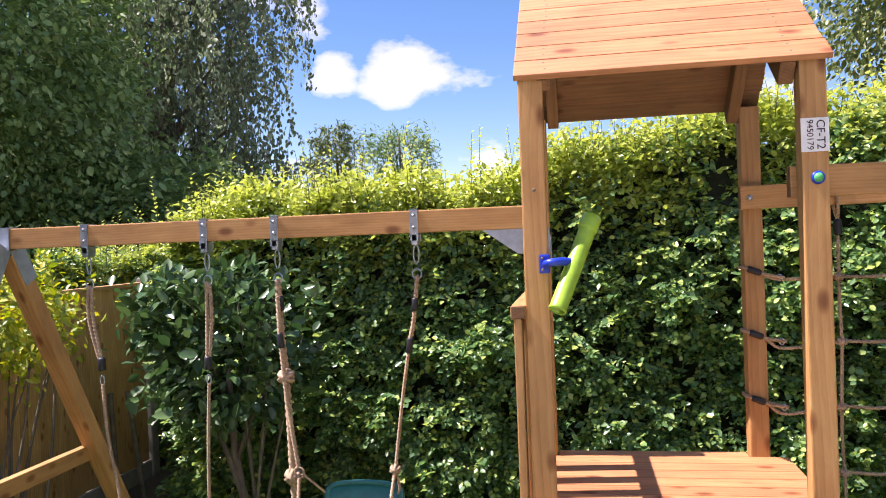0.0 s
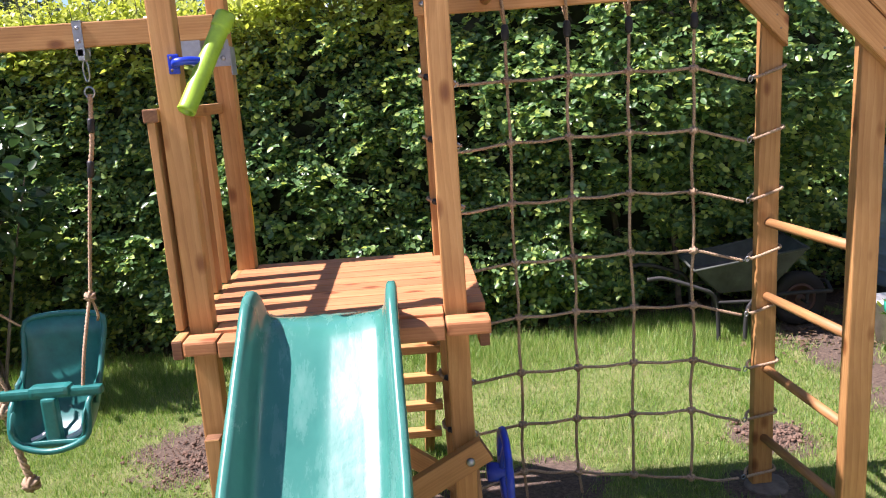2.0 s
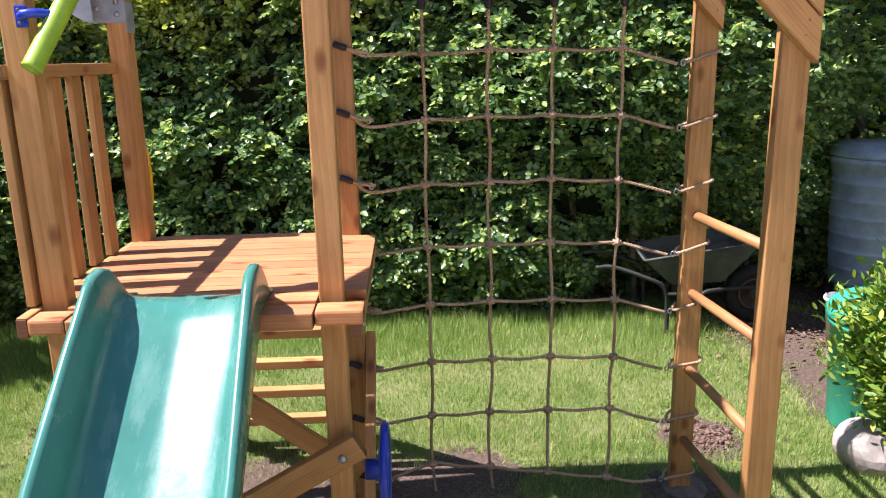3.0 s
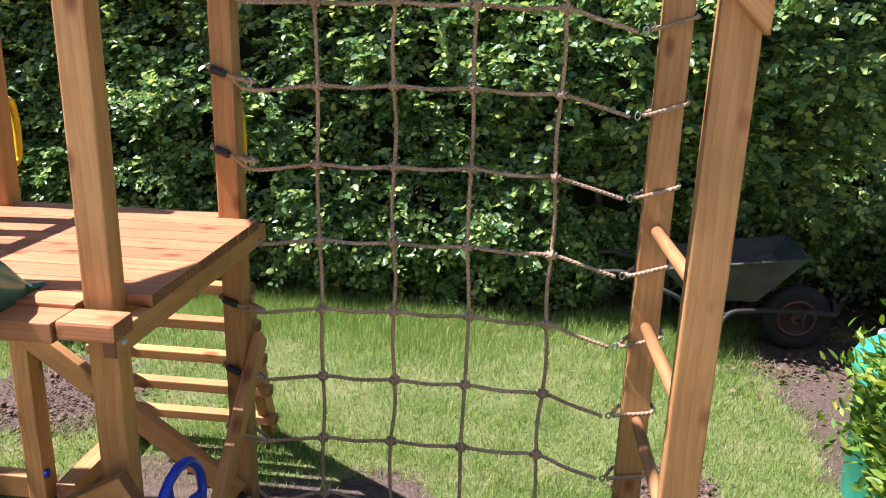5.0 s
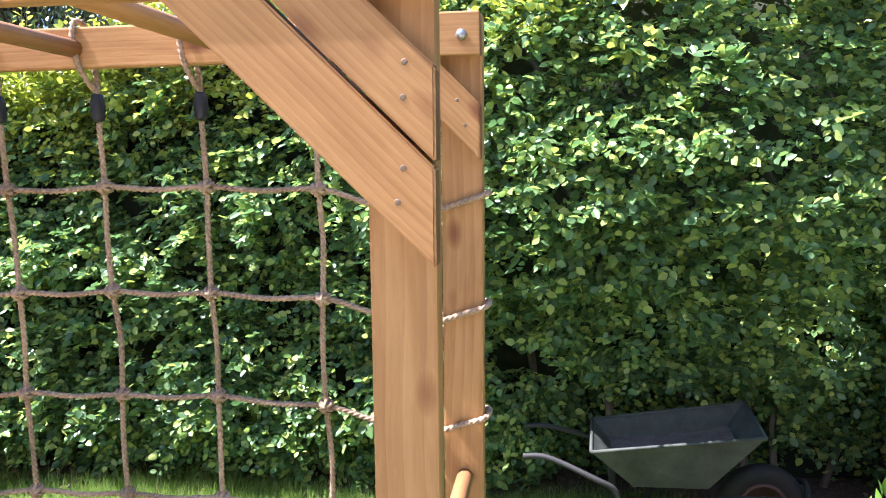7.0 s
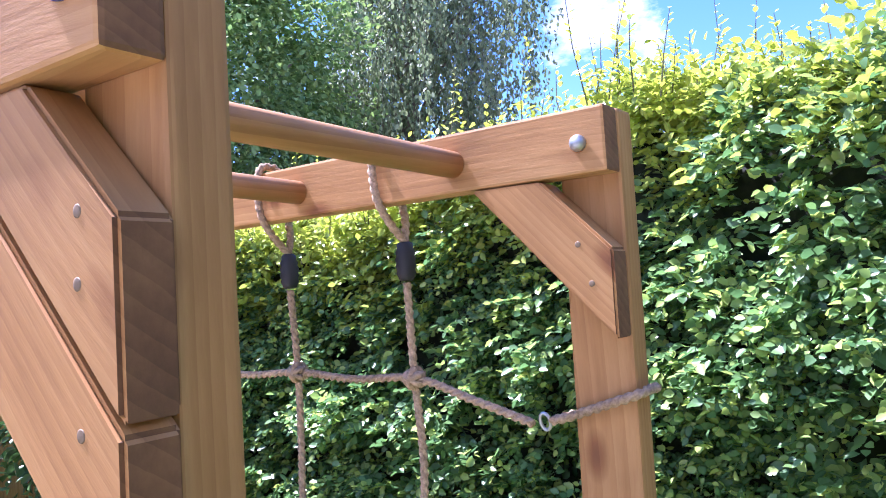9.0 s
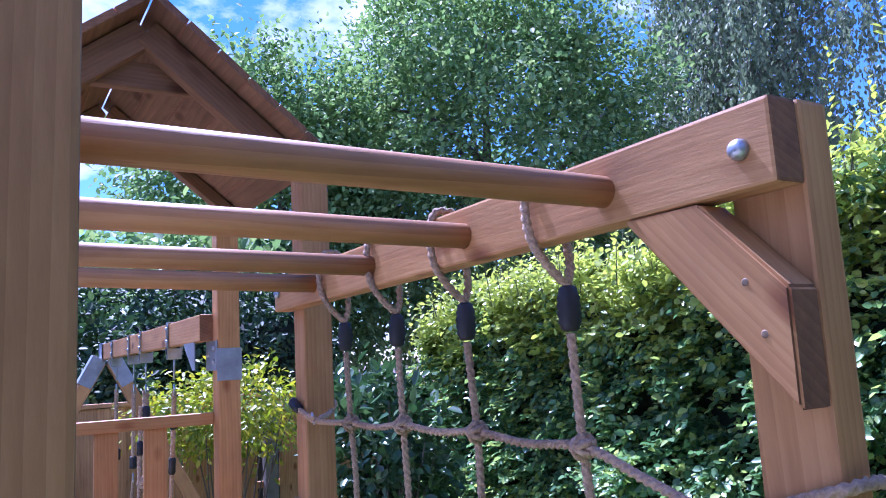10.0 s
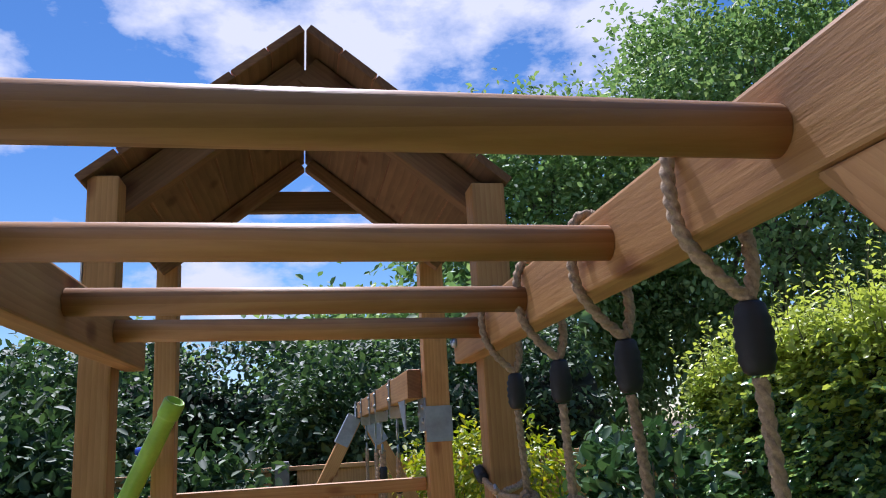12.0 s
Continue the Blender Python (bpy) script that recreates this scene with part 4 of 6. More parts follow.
def build_net():
    net = thing("cargo_net", (1.5, NET_Y, 0), "grey-brown knotted rope climbing net hung from the monkey bars", "climbing net")
    r = 0.0059
    for i, x in enumerate(COLS):
        # two legs go round the beam, bound together by a black sleeve
        top = 1.885
        for y in (2.897, 2.955):
            sgn = -1 if y < 2.92 else 1
            rope("hanger_rope", [(x, NET_Y - 0.006, top + 0.03), (x - 0.005, (NET_Y - 0.006 + y) / 2 + 0.004 * sgn, 1.942), (x - 0.012, y, 1.978), (x - 0.018, y, 2.03), (x - 0.02, y - sgn * 0.012, 2.056), (x - 0.021, 2.926, 2.060)], r, net)
        bm = bmesh.new()
        turned(bm, [(0.008, 0), (0.0118, 0.003)] + [(0.0128 + 0.0022 * math.sin(math.pi * (k + 0.5) / 9) + (0.0009 if k % 2 else -0.0009), 0.006 + 0.0052 * k) for k in range(9)] + [(0.0118, 0.054), (0.008, 0.057)], pose(x, NET_Y - 0.006, top - 0.028), 14)
        part("sleeve", bm, BLACK, net, "black binding sleeve", smooth=True)
        path = [(x, NET_Y - 0.006, top - 0.03)]
        for j in range(8):
            p = knot_at(i, j)
            path += [p]
            if j < 7:
                q = knot_at(i, j + 1)
                path += [(p + q) / 2 + Vector((0.006 * math.sin(i * 5 + j * 3), 0.004, 0))]
        if i < 2:
            path += [(path[-1][0] + 0.01, NET_Y + 0.02, 0.02)]
        rope("upright_rope", path, r, net)
    for j in range(8):
        zl = ROWS[j] + (0.012 if j < 3 else -0.005)
        if j == 7:
            zl = 0.10
        pts = [(0.862, NET_Y - 0.008, zl + 0.004), (0.925, NET_Y, zl - (0.030 if j in (1, 2) else 0.012))]
        for i in range(4):
            p = knot_at(i, j)
            pts.append(p)
            if i < 3:
                q = knot_at(i + 1, j)
                pts.append((p + q) / 2 + Vector((0, 0, -0.006)))
        dip = 0.050 if j < 7 else 0.10
        zr = ROWS[j] - dip if j < 7 else 0.04
        pts += [((COLS[3] + 2.0) / 2, NET_Y, ROWS[j] - dip * (0.45 if j < 7 else 1.0)), (2.0, NET_Y - 0.004, zr)]
        rope("cross_rope", pts, r, net)
        link = ring("snap_link", (2.019, NET_Y - 0.006, zr + 0.004), (0, 1, 0.3), 0.0072, 0.0025, net, STEEL, 1.6, "zinc snap link")
        # loop round the end post
        up = 0.030 if j < 5 else 0.016
        x0, x1, y0, y1 = 2.055, 2.149, 2.940, 2.996
        rope("post_loop", [(2.03, NET_Y - 0.010, zr + 0.006), (x0, y0 - 0.003, zr + 0.012), (2.10, y0 - 0.004, zr + 0.012 + up * 0.5), (x1 - 0.004, y0 - 0.002, zr + 0.012 + up), (x1 + 0.004, (y0 + y1) / 2, zr + 0.016 + up), (x1 - 0.004, y1 + 0.003, zr + 0.012 + up), (2.10, y1 + 0.004, zr + 0.012 + up * 0.6), (x0, y1, zr + 0.012), (2.03, NET_Y + 0.006, zr + 0.006)], r, net)
        # tie on the tower post, with its black sleeve
        zt = zl + 0.02
        rope("post_tie", [(0.93, NET_Y - 0.006, zl - 0.006), (0.868, 2.938, zl + 0.006), (0.83, 2.937, zt), (0.796, 2.94, zt + 0.012), (0.792, 2.98, zt + 0.012), (0.80, 3.022, zt + 0.01), (0.85, 3.024, zt), (0.872, 3.0, zl), (0.93, NET_Y + 0.006, zl - 0.006)], r, net)
        bm = bmesh.new()
        a = Vector((0.852, 2.936, zl + 0.012))
        b = Vector((0.806, 2.936, zt + 0.009))
        tube(bm, [a.lerp(b, k / 10) for k in range(11)], 0.0122, 12, taper=[0.65] + [1.0 if k % 2 else 0.9 for k in range(9)] + [0.65])
        part("sleeve", bm, BLACK, net, "black binding sleeve", smooth=True)
        ring("snap_link", (0.915, NET_Y - 0.004, zl - 0.006), (0.4, 1, 0.2), 0.008, 0.0028, net, STEEL, 1.4, "zinc snap link")
        for i in range(4):
            small_knot("knot", knot_at(i, j), 0.0112, net)


build_net()


# ---- swing frame and what hangs from it ----
SWING_Y = 2.92
HOOKS = (-1.746, -1.230, -0.936, -0.383)


def build_swing_frame():
    frame_ob = thing("garden_swing", (-1.0, SWING_Y, 0), "long stained swing beam on timber legs with grey steel brackets", "swing")
    timber("beam", (-2.13, SWING_Y, 1.967), (0.085, SWING_Y, 1.967), 0.042, 0.084, frame_ob)
    for x in HOOKS:
        bm = bmesh.new()
        block(bm, x - 0.016, x + 0.016, SWING_Y - 0.0265, SWING_Y - 0.0225, 1.895, 2.014, 0.001)
        block(bm, x - 0.016, x + 0.016, SWING_Y + 0.0225, SWING_Y + 0.0265, 1.895, 2.014, 0.001)
        block(bm, x - 0.016, x + 0.016, SWING_Y - 0.0265, SWING_Y + 0.0265, 2.0105, 2.0145, 0.001)
        block(bm, x - 0.013, x + 0.013, SWING_Y - 0.0265, SWING_Y + 0.0265, 1.880, 1.922, 0.004)
        hanger = part("hanger", bm, STEEL, frame_ob, "zinc beam hanger")
        for z in (1.99, 1.945):
            knob("bolt", (x, SWING_Y - 0.0265, z), (0, -1, 0), 0.007, 0.006, hanger)
    # steel corner at the far end and the splayed legs
    bm = bmesh.new()
    block(bm, -2.20, -2.085, SWING_Y - 0.030, SWING_Y - 0.026, 1.918, 2.014, 0.002)
    block(bm, -2.20, -2.085, SWING_Y + 0.026, SWING_Y + 0.030, 1.918, 2.014, 0.002)
    block(bm, -2.20, -2.085, SWING_Y - 0.030, SWING_Y + 0.030, 2.010, 2.014, 0.002)
    part("corner_bracket", bm, PAINTED, frame_ob, "grey steel corner bracket")
    for sgn in (-1, 1):
        a = Vector((-2.14, SWING_Y + sgn * 0.035, 1.915))
        b = Vector((-2.12, SWING_Y + sgn * 1.06, 0.0))
        leg = timber("leg", a, b, 0.075, 0.07, frame_ob)
        bm = bmesh.new()
        block(bm, 0.0, 0.17, -0.042, 0.042, -0.039, 0.039, 0.003)
        part("leg_socket", bm, PAINTED, frame_ob, "grey steel leg socket", m=frame_along(a + Vector((0, 0, 0.02)), b))
    timber("cross_bar", (-2.165, SWING_Y - 0.58, 0.93), (-2.165, SWING_Y + 0.58, 0.93), 0.04, 0.075, frame_ob)
    # wing plate under the beam at the tower
    bm = bmesh.new()
    v = [bm.verts.new((x, SWING_Y - 0.0245, z)) for x, z in ((-0.125, 1.924), (0.03, 1.924), (0.03, 1.836), (0.0, 1.836))]
    bm.faces.new(v)
    made = bmesh.ops.extrude_face_region(bm, geom=list(bm.faces))["geom"]
    for g in made:
        if isinstance(g, bmesh.types.BMVert):
            g.co.y += 0.003
    part("wing_plate", bm, PAINTED, frame_ob, "grey steel plate")


build_swing_frame()


def hook_set(x, parent, lower=1.77):
    """Snap hook and ring below a hanger."""
    ring("snap_hook", (x, SWING_Y, 1.845), (0.25, 1, 0), 0.0115, 0.0035, parent, STEEL, 3.2, "zinc snap hook")
    ring("ring", (x, SWING_Y, lower), (0.2, 1, 0), 0.019, 0.0035, parent, STEEL, 1.0, "zinc ring")


def binding(p0, p1, parent, r=0.013):
    bm = bmesh.new()
    a, b = Vector(p0), Vector(p1)
    tube(bm, [a, a.lerp(b, 0.12), a.lerp(b, 0.5), a.lerp(b, 0.88), b], r, 12, taper=[0.75, 1, 0.93, 1, 0.75])
    part("sleeve", bm, BLACK, parent, "black binding sleeve", smooth=True)


def build_long_rope(x, xb):
    ob = thing("swing_rope", (x, SWING_Y, 1.9), "hemp swing rope doubled and bound, hanging from the swing beam", "rope", "swing ropes")
    hook_set(x, ob)
    r = 0.0075
    m = x + (xb - x) * 0.4
    for d in (-0.008, 0.008):
        rope("upper_rope", [(x + d * 0.6, SWING_Y + d * 0.3, 1.765), (x + d * 1.2, SWING_Y, 1.62), (m + d * 0.5, SWING_Y, 1.44)], r, ob)
    binding((m, SWING_Y, 1.47), (m, SWING_Y, 1.415), ob, 0.016)
    ring("shackle", (m, SWING_Y, 1.375), (0, 1, 0), 0.009, 0.003, ob, STEEL, 2.2)
    rope("lower_rope", [(m, SWING_Y, 1.36), (m + (xb - m) * 0.35, SWING_Y - 0.01, 1.15), (xb, SWING_Y, 0.88), (xb + 0.005, SWING_Y, 0.62), (xb, SWING_Y, 0.45)], r * 0.9, ob)
    small_knot("knot", Vector((xb, SWING_Y, 0.45)), 0.016, ob)


build_long_rope(HOOKS[0], -1.65)
build_long_rope(HOOKS[1], -1.262)


def build_climbing_rope():
    ob = thing("climbing_rope", (-0.938, SWING_Y, 1.9), "thick hemp climbing rope with big knots, hung from the swing beam", "rope")
    hook_set(HOOKS[2], ob)
    rope("thick_rope", [(-0.938, SWING_Y, 1.765), (-0.932, SWING_Y, 1.55), (-0.919, SWING_Y, 1.38), (-0.912, SWING_Y, 1.2), (-0.907, SWING_Y, 1.0), (-0.897, SWING_Y, 0.75), (-0.877, SWING_Y, 0.5), (-0.842, SWING_Y, 0.30)], 0.0135, ob)
    for p in ((-0.919, SWING_Y, 1.385), (-0.907, SWING_Y, 0.995), (-0.887, SWING_Y, 0.60), (-0.842, SWING_Y, 0.29)):
        small_knot("knot", Vector(p), 0.022, ob)
    binding((-0.936, SWING_Y, 1.70), (-0.933, SWING_Y, 1.64), ob, 0.018)


build_climbing_rope()


def build_baby_swing():
    ob = thing("baby_swing", (-0.62, SWING_Y, 0.46), "dark green plastic bucket swing seat with a T-bar, on two ropes", "swing")
    x0, x1 = -0.80, -0.487
    r = 0.0065
    # ropes, gathered by rings above the seat
    rope("hanging_rope", [(-0.934, SWING_Y - 0.02, 1.70), (-0.925, SWING_Y - 0.025, 1.5), (-0.905, SWING_Y - 0.03, 1.28), (-0.872, SWING_Y - 0.03, 1.04)], r * 1.3, ob)
    binding((-0.931, SWING_Y - 0.024, 1.56), (-0.922, SWING_Y - 0.026, 1.50), ob)
    ring("ring", (-0.869, SWING_Y - 0.03, 1.02), (0.2, 1, 0.2), 0.02, 0.0045, ob, ROPE, 1.1, "rope ring")
    rope("hanging_rope", [(-0.865, SWING_Y - 0.02, 1.01), (-0.83, SWING_Y, 0.975), (x0 + 0.01, SWING_Y + 0.03, 0.925)], r * 0.7, ob)
    rope("hanging_rope", [(-0.869, SWING_Y - 0.04, 1.0), (-0.85, SWING_Y - 0.10, 0.86), (-0.80, SWING_Y - 0.115, 0.71)], r, ob)
    hook_set(HOOKS[3], ob)
    rope("hanging_rope", [(-0.383, SWING_Y, 1.765), (-0.402, SWING_Y, 1.6), (-0.424, SWING_Y, 1.5)], r * 1.3, ob)
    binding((-0.394, SWING_Y, 1.68), (-0.398, SWING_Y, 1.63), ob)
    binding((-0.418, SWING_Y, 1.53), (-0.426, SWING_Y, 1.47), ob)
    rope("hanging_rope", [(-0.424, SWING_Y, 1.5), (-0.46, SWING_Y, 1.28), (-0.492, SWING_Y - 0.01, 1.04)], r, ob)
    small_knot("knot", Vector((-0.494, SWING_Y - 0.01, 1.03)), 0.014, ob)
    rope("hanging_rope", [(-0.494, SWING_Y - 0.01, 1.03), (-0.485, SWING_Y + 0.01, 0.96), (x1 - 0.01, SWING_Y + 0.03, 0.925)], r * 0.8, ob)
    rope("hanging_rope", [(-0.495, SWING_Y - 0.02, 1.02), (-0.51, SWING_Y - 0.09, 0.86), (-0.53, SWING_Y - 0.115, 0.71)], r, ob)
    # moulded shell: back, sides and pan in one skin with a rolled rim
    bm = bmesh.new()
    cx, half = (x0 + x1) / 2, (x1 - x0) / 2
    prof = [(2.995, 0.945), (2.985, 0.85), (2.965, 0.74), (2.93, 0.62), (2.885, 0.55), (2.82, 0.51), (2.76, 0.50), (2.735, 0.515), (2.728, 0.54)]
    wall = [0.004, 0.02, 0.05, 0.13, 0.17, 0.17, 0.14, 0.09, 0.06]
    width = [0.93, 1.0, 0.98, 0.95, 0.92, 0.88, 0.86, 0.85, 0.85]
    rows = []
    for (y, z), w, k in zip(prof, wall, width):
        h = half * k
        row = []
        for s in range(13):
            a = s / 12 * 2 - 1
            edge = max(0.0, (abs(a) - 0.62) / 0.38)
            x = cx + h * math.copysign(min(1.0, abs(a) * 1.12), a)
            dy = -w * 0.9 * edge ** 1.5 if z > 0.6 else -w * 0.15 * edge
            dz = w * 0.25 * edge if z > 0.6 else w * edge ** 1.6
            row.append(bm.verts.new((x, y + dy - 0.012 * (1 - a * a) * -1, z + dz - (0.02 * a * a if z > 0.9 else 0))))
        rows.append(row)
    for a, b in zip(rows, rows[1:]):
        for s in range(12):
            bm.faces.new((a[s], a[s + 1], b[s + 1], b[s]))
    bmesh.ops.recalc_face_normals(bm, faces=bm.faces)
    bmesh.ops.solidify(bm, geom=list(bm.faces), thickness=0.008)
    part("seat_shell", bm, BOTTLE, ob, smooth=True)
    rim = [(x0 + 0.01, 2.86, 0.69), (x0 + 0.012, 2.93, 0.78), (x0 + 0.004, 2.985, 0.90), (x0 + 0.03, 2.998, 0.938), (cx, 3.004, 0.95), (x1 - 0.03, 2.998, 0.938), (x1 - 0.004, 2.985, 0.90), (x1 - 0.012, 2.93, 0.78), (x1 - 0.01, 2.86, 0.69)]
    rod("rim", rim, 0.011, ob, BOTTLE, step=0.02)
    rod("rim", [(x0 + 0.012, 2.85, 0.69), (x0 + 0.018, 2.775, 0.665), (x0 + 0.028, 2.735, 0.55), (cx, 2.722, 0.508), (x1 - 0.028, 2.735, 0.55), (x1 - 0.018, 2.775, 0.665), (x1 - 0.012, 2.85, 0.69)], 0.012, ob, BOTTLE, step=0.02)
    # T-bar in front
    bm = bmesh.new()
    block(bm, x0 - 0.035, x1 + 0.03, 2.785, 2.822, 0.685, 0.722, 0.012)
    block(bm, cx - 0.075, cx + 0.075, 2.77, 2.835, 0.688, 0.735, 0.018)
    part("t_bar", bm, BOTTLE, ob, smooth=False)
    bm = bmesh.new()
    block(bm, cx - 0.027, cx + 0.027, 2.755, 2.795, 0.505, 0.695, 0.01)
    part("crotch_post", bm, BOTTLE, ob)
    for x in (cx - 0.06, cx + 0.07):
        bm = bmesh.new()
        tube(bm, spline([(x, 2.87, 0.56), (x + 0.02, 2.84, 0.60), (x + 0.015, 2.80, 0.55), (x - 0.03, 2.78, 0.53)], 0.01), 0.010, 6)
        part("strap", bm, WEB, ob, "pale grey webbing strap")


build_baby_swing()


# ---- toys on the tower ----
def build_telescope():
    ob = thing("toy_telescope", (0.13, FY0, 1.81), "lime green toy telescope on a blue bracket, screwed to a post", "toy telescope")
    a, b = Vector((0.157, 2.145, 1.690)), Vector((0.262, 2.280, 1.942))
    m = Matrix.Translation(a) @ (b - a).to_track_quat("Z", "Y").to_matrix().to_4x4()
    n = (b - a).length
    bm = bmesh.new()
    turned(bm, [(0.018, 0.012), (0.018, 0.002), (0.0225, 0.0), (0.0255, 0.006), (0.0242, 0.012), (0.0240, n * 0.83), (0.0240, n * 0.845), (0.0272, n * 0.85), (0.0275, n * 0.86), (0.0275, n - 0.004), (0.025, n), (0.0215, n), (0.0215, n - 0.02)], m, 28)
    part("barrel", bm, LIME, ob, smooth=True)
    bm = bmesh.new()
    turned(bm, [(0.0212, n - 0.02), (0.0212, n - 0.018)], m, 24)
    part("eyepiece", bm, GLASSY, ob, "dark eyepiece")
    bm = bmesh.new()
    block(bm, 0.112, 0.142, FY0 - 0.006, FY0 - 0.0005, 1.79, 1.842, 0.003)
    plate = part("bracket", bm, BLUE, ob, "blue plastic bracket")
    for z in (1.80, 1.832):
        knob("screw", (0.121, FY0 - 0.006, z), (0, -1, 0), 0.004, 0.0012, plate, SCREW)
    rod("arm", [(0.13, FY0 - 0.004, 1.815), (0.142, FY0 - 0.03, 1.82), (0.175, 2.185, 1.822), (0.206, 2.208, 1.818)], 0.011, ob, BLUE)


build_telescope()


def build_wheel():
    ob = thing("toy_steering_wheel", (0.92, 2.25, 0.51), "blue plastic toy steering wheel fixed to the tower side", "toy steering wheel")
    c = Vector((0.958, 2.25, 0.535))
    bm = bmesh.new()
    turned(bm, [(0.03, 0), (0.03, 0.03), (0.022, 0.045), (0.022, 0.055)], Matrix.Translation((0.9, 2.25, 0.535)) @ pose(0, 0, 0, 0, 90, 0), 18)
    part("hub", bm, BLUE, ob, smooth=True)
    ring("rim", c, (1, 0, 0), 0.125, 0.0125, ob, BLUE)
    for k in range(3):
        a = math.pi / 2 + k * 2 * math.pi / 3 + 0.4
        d = Vector((0, math.cos(a), math.sin(a)))
        rod("spoke", [(0.945, 2.25 + d.y * 0.015, 0.535 + d.z * 0.015), c + d * 0.07 + Vector((-0.008, 0, 0)), c + d * 0.122], 0.0095, ob, BLUE)


build_wheel()


# ---- right-hand corner ----
def build_butt():
    ob = thing("water_butt", (4.06, 5.0, 0), "ribbed blue-grey plastic water butt with a lid, on a black stand", "water butt")
    bm = bmesh.new()
    turned(bm, [(0.27, 0), (0.27, 0.02), (0.23, 0.05), (0.225, 0.14), (0.25, 0.17), (0.25, 0.20)], pose(4.06, 5.0, 0), 32)
    part("stand", bm, BLACKPLASTIC, ob, "black plastic stand")
    prof = [(0.225, 0.2), (0.24, 0.205)]
    z = 0.23
    while z < 0.9:
        k = (z - 0.2) / 0.8
        r = 0.24 + 0.05 * k
        prof += [(r, z), (r + 0.001, z + 0.07), (r + 0.009, z + 0.077), (r + 0.009, z + 0.092), (r + 0.002, z + 0.099)]
        z += 0.112
    prof += [(0.287, 0.985), (0.302, 0.99), (0.302, 1.03), (0.288, 1.035)]
    bm = bmesh.new()
    turned(bm, prof, pose(4.06, 5.0, 0), 40)
    part("barrel", bm, BUTT, ob, smooth=True)
    bm = bmesh.new()
    turned(bm, [(0.296, 1.036), (0.300, 1.045), (0.296, 1.075), (0.27, 1.095), (0.26, 1.115), (0.10, 1.125)], pose(4.06, 5.0, 0), 40)
    lid = part("lid", bm, BUTT, ob, smooth=True)
    bm = bmesh.new()
    block(bm, 3.93, 3.96, 4.72, 4.75, 1.07, 1.12, 0.004)
    part("clip", bm, BLACKPLASTIC, lid)
    rod("tap", [(3.94, 4.78, 0.32), (3.935, 4.72, 0.32), (3.935, 4.71, 0.27)], 0.014, ob, BLACKPLASTIC, "black tap")


build_butt()


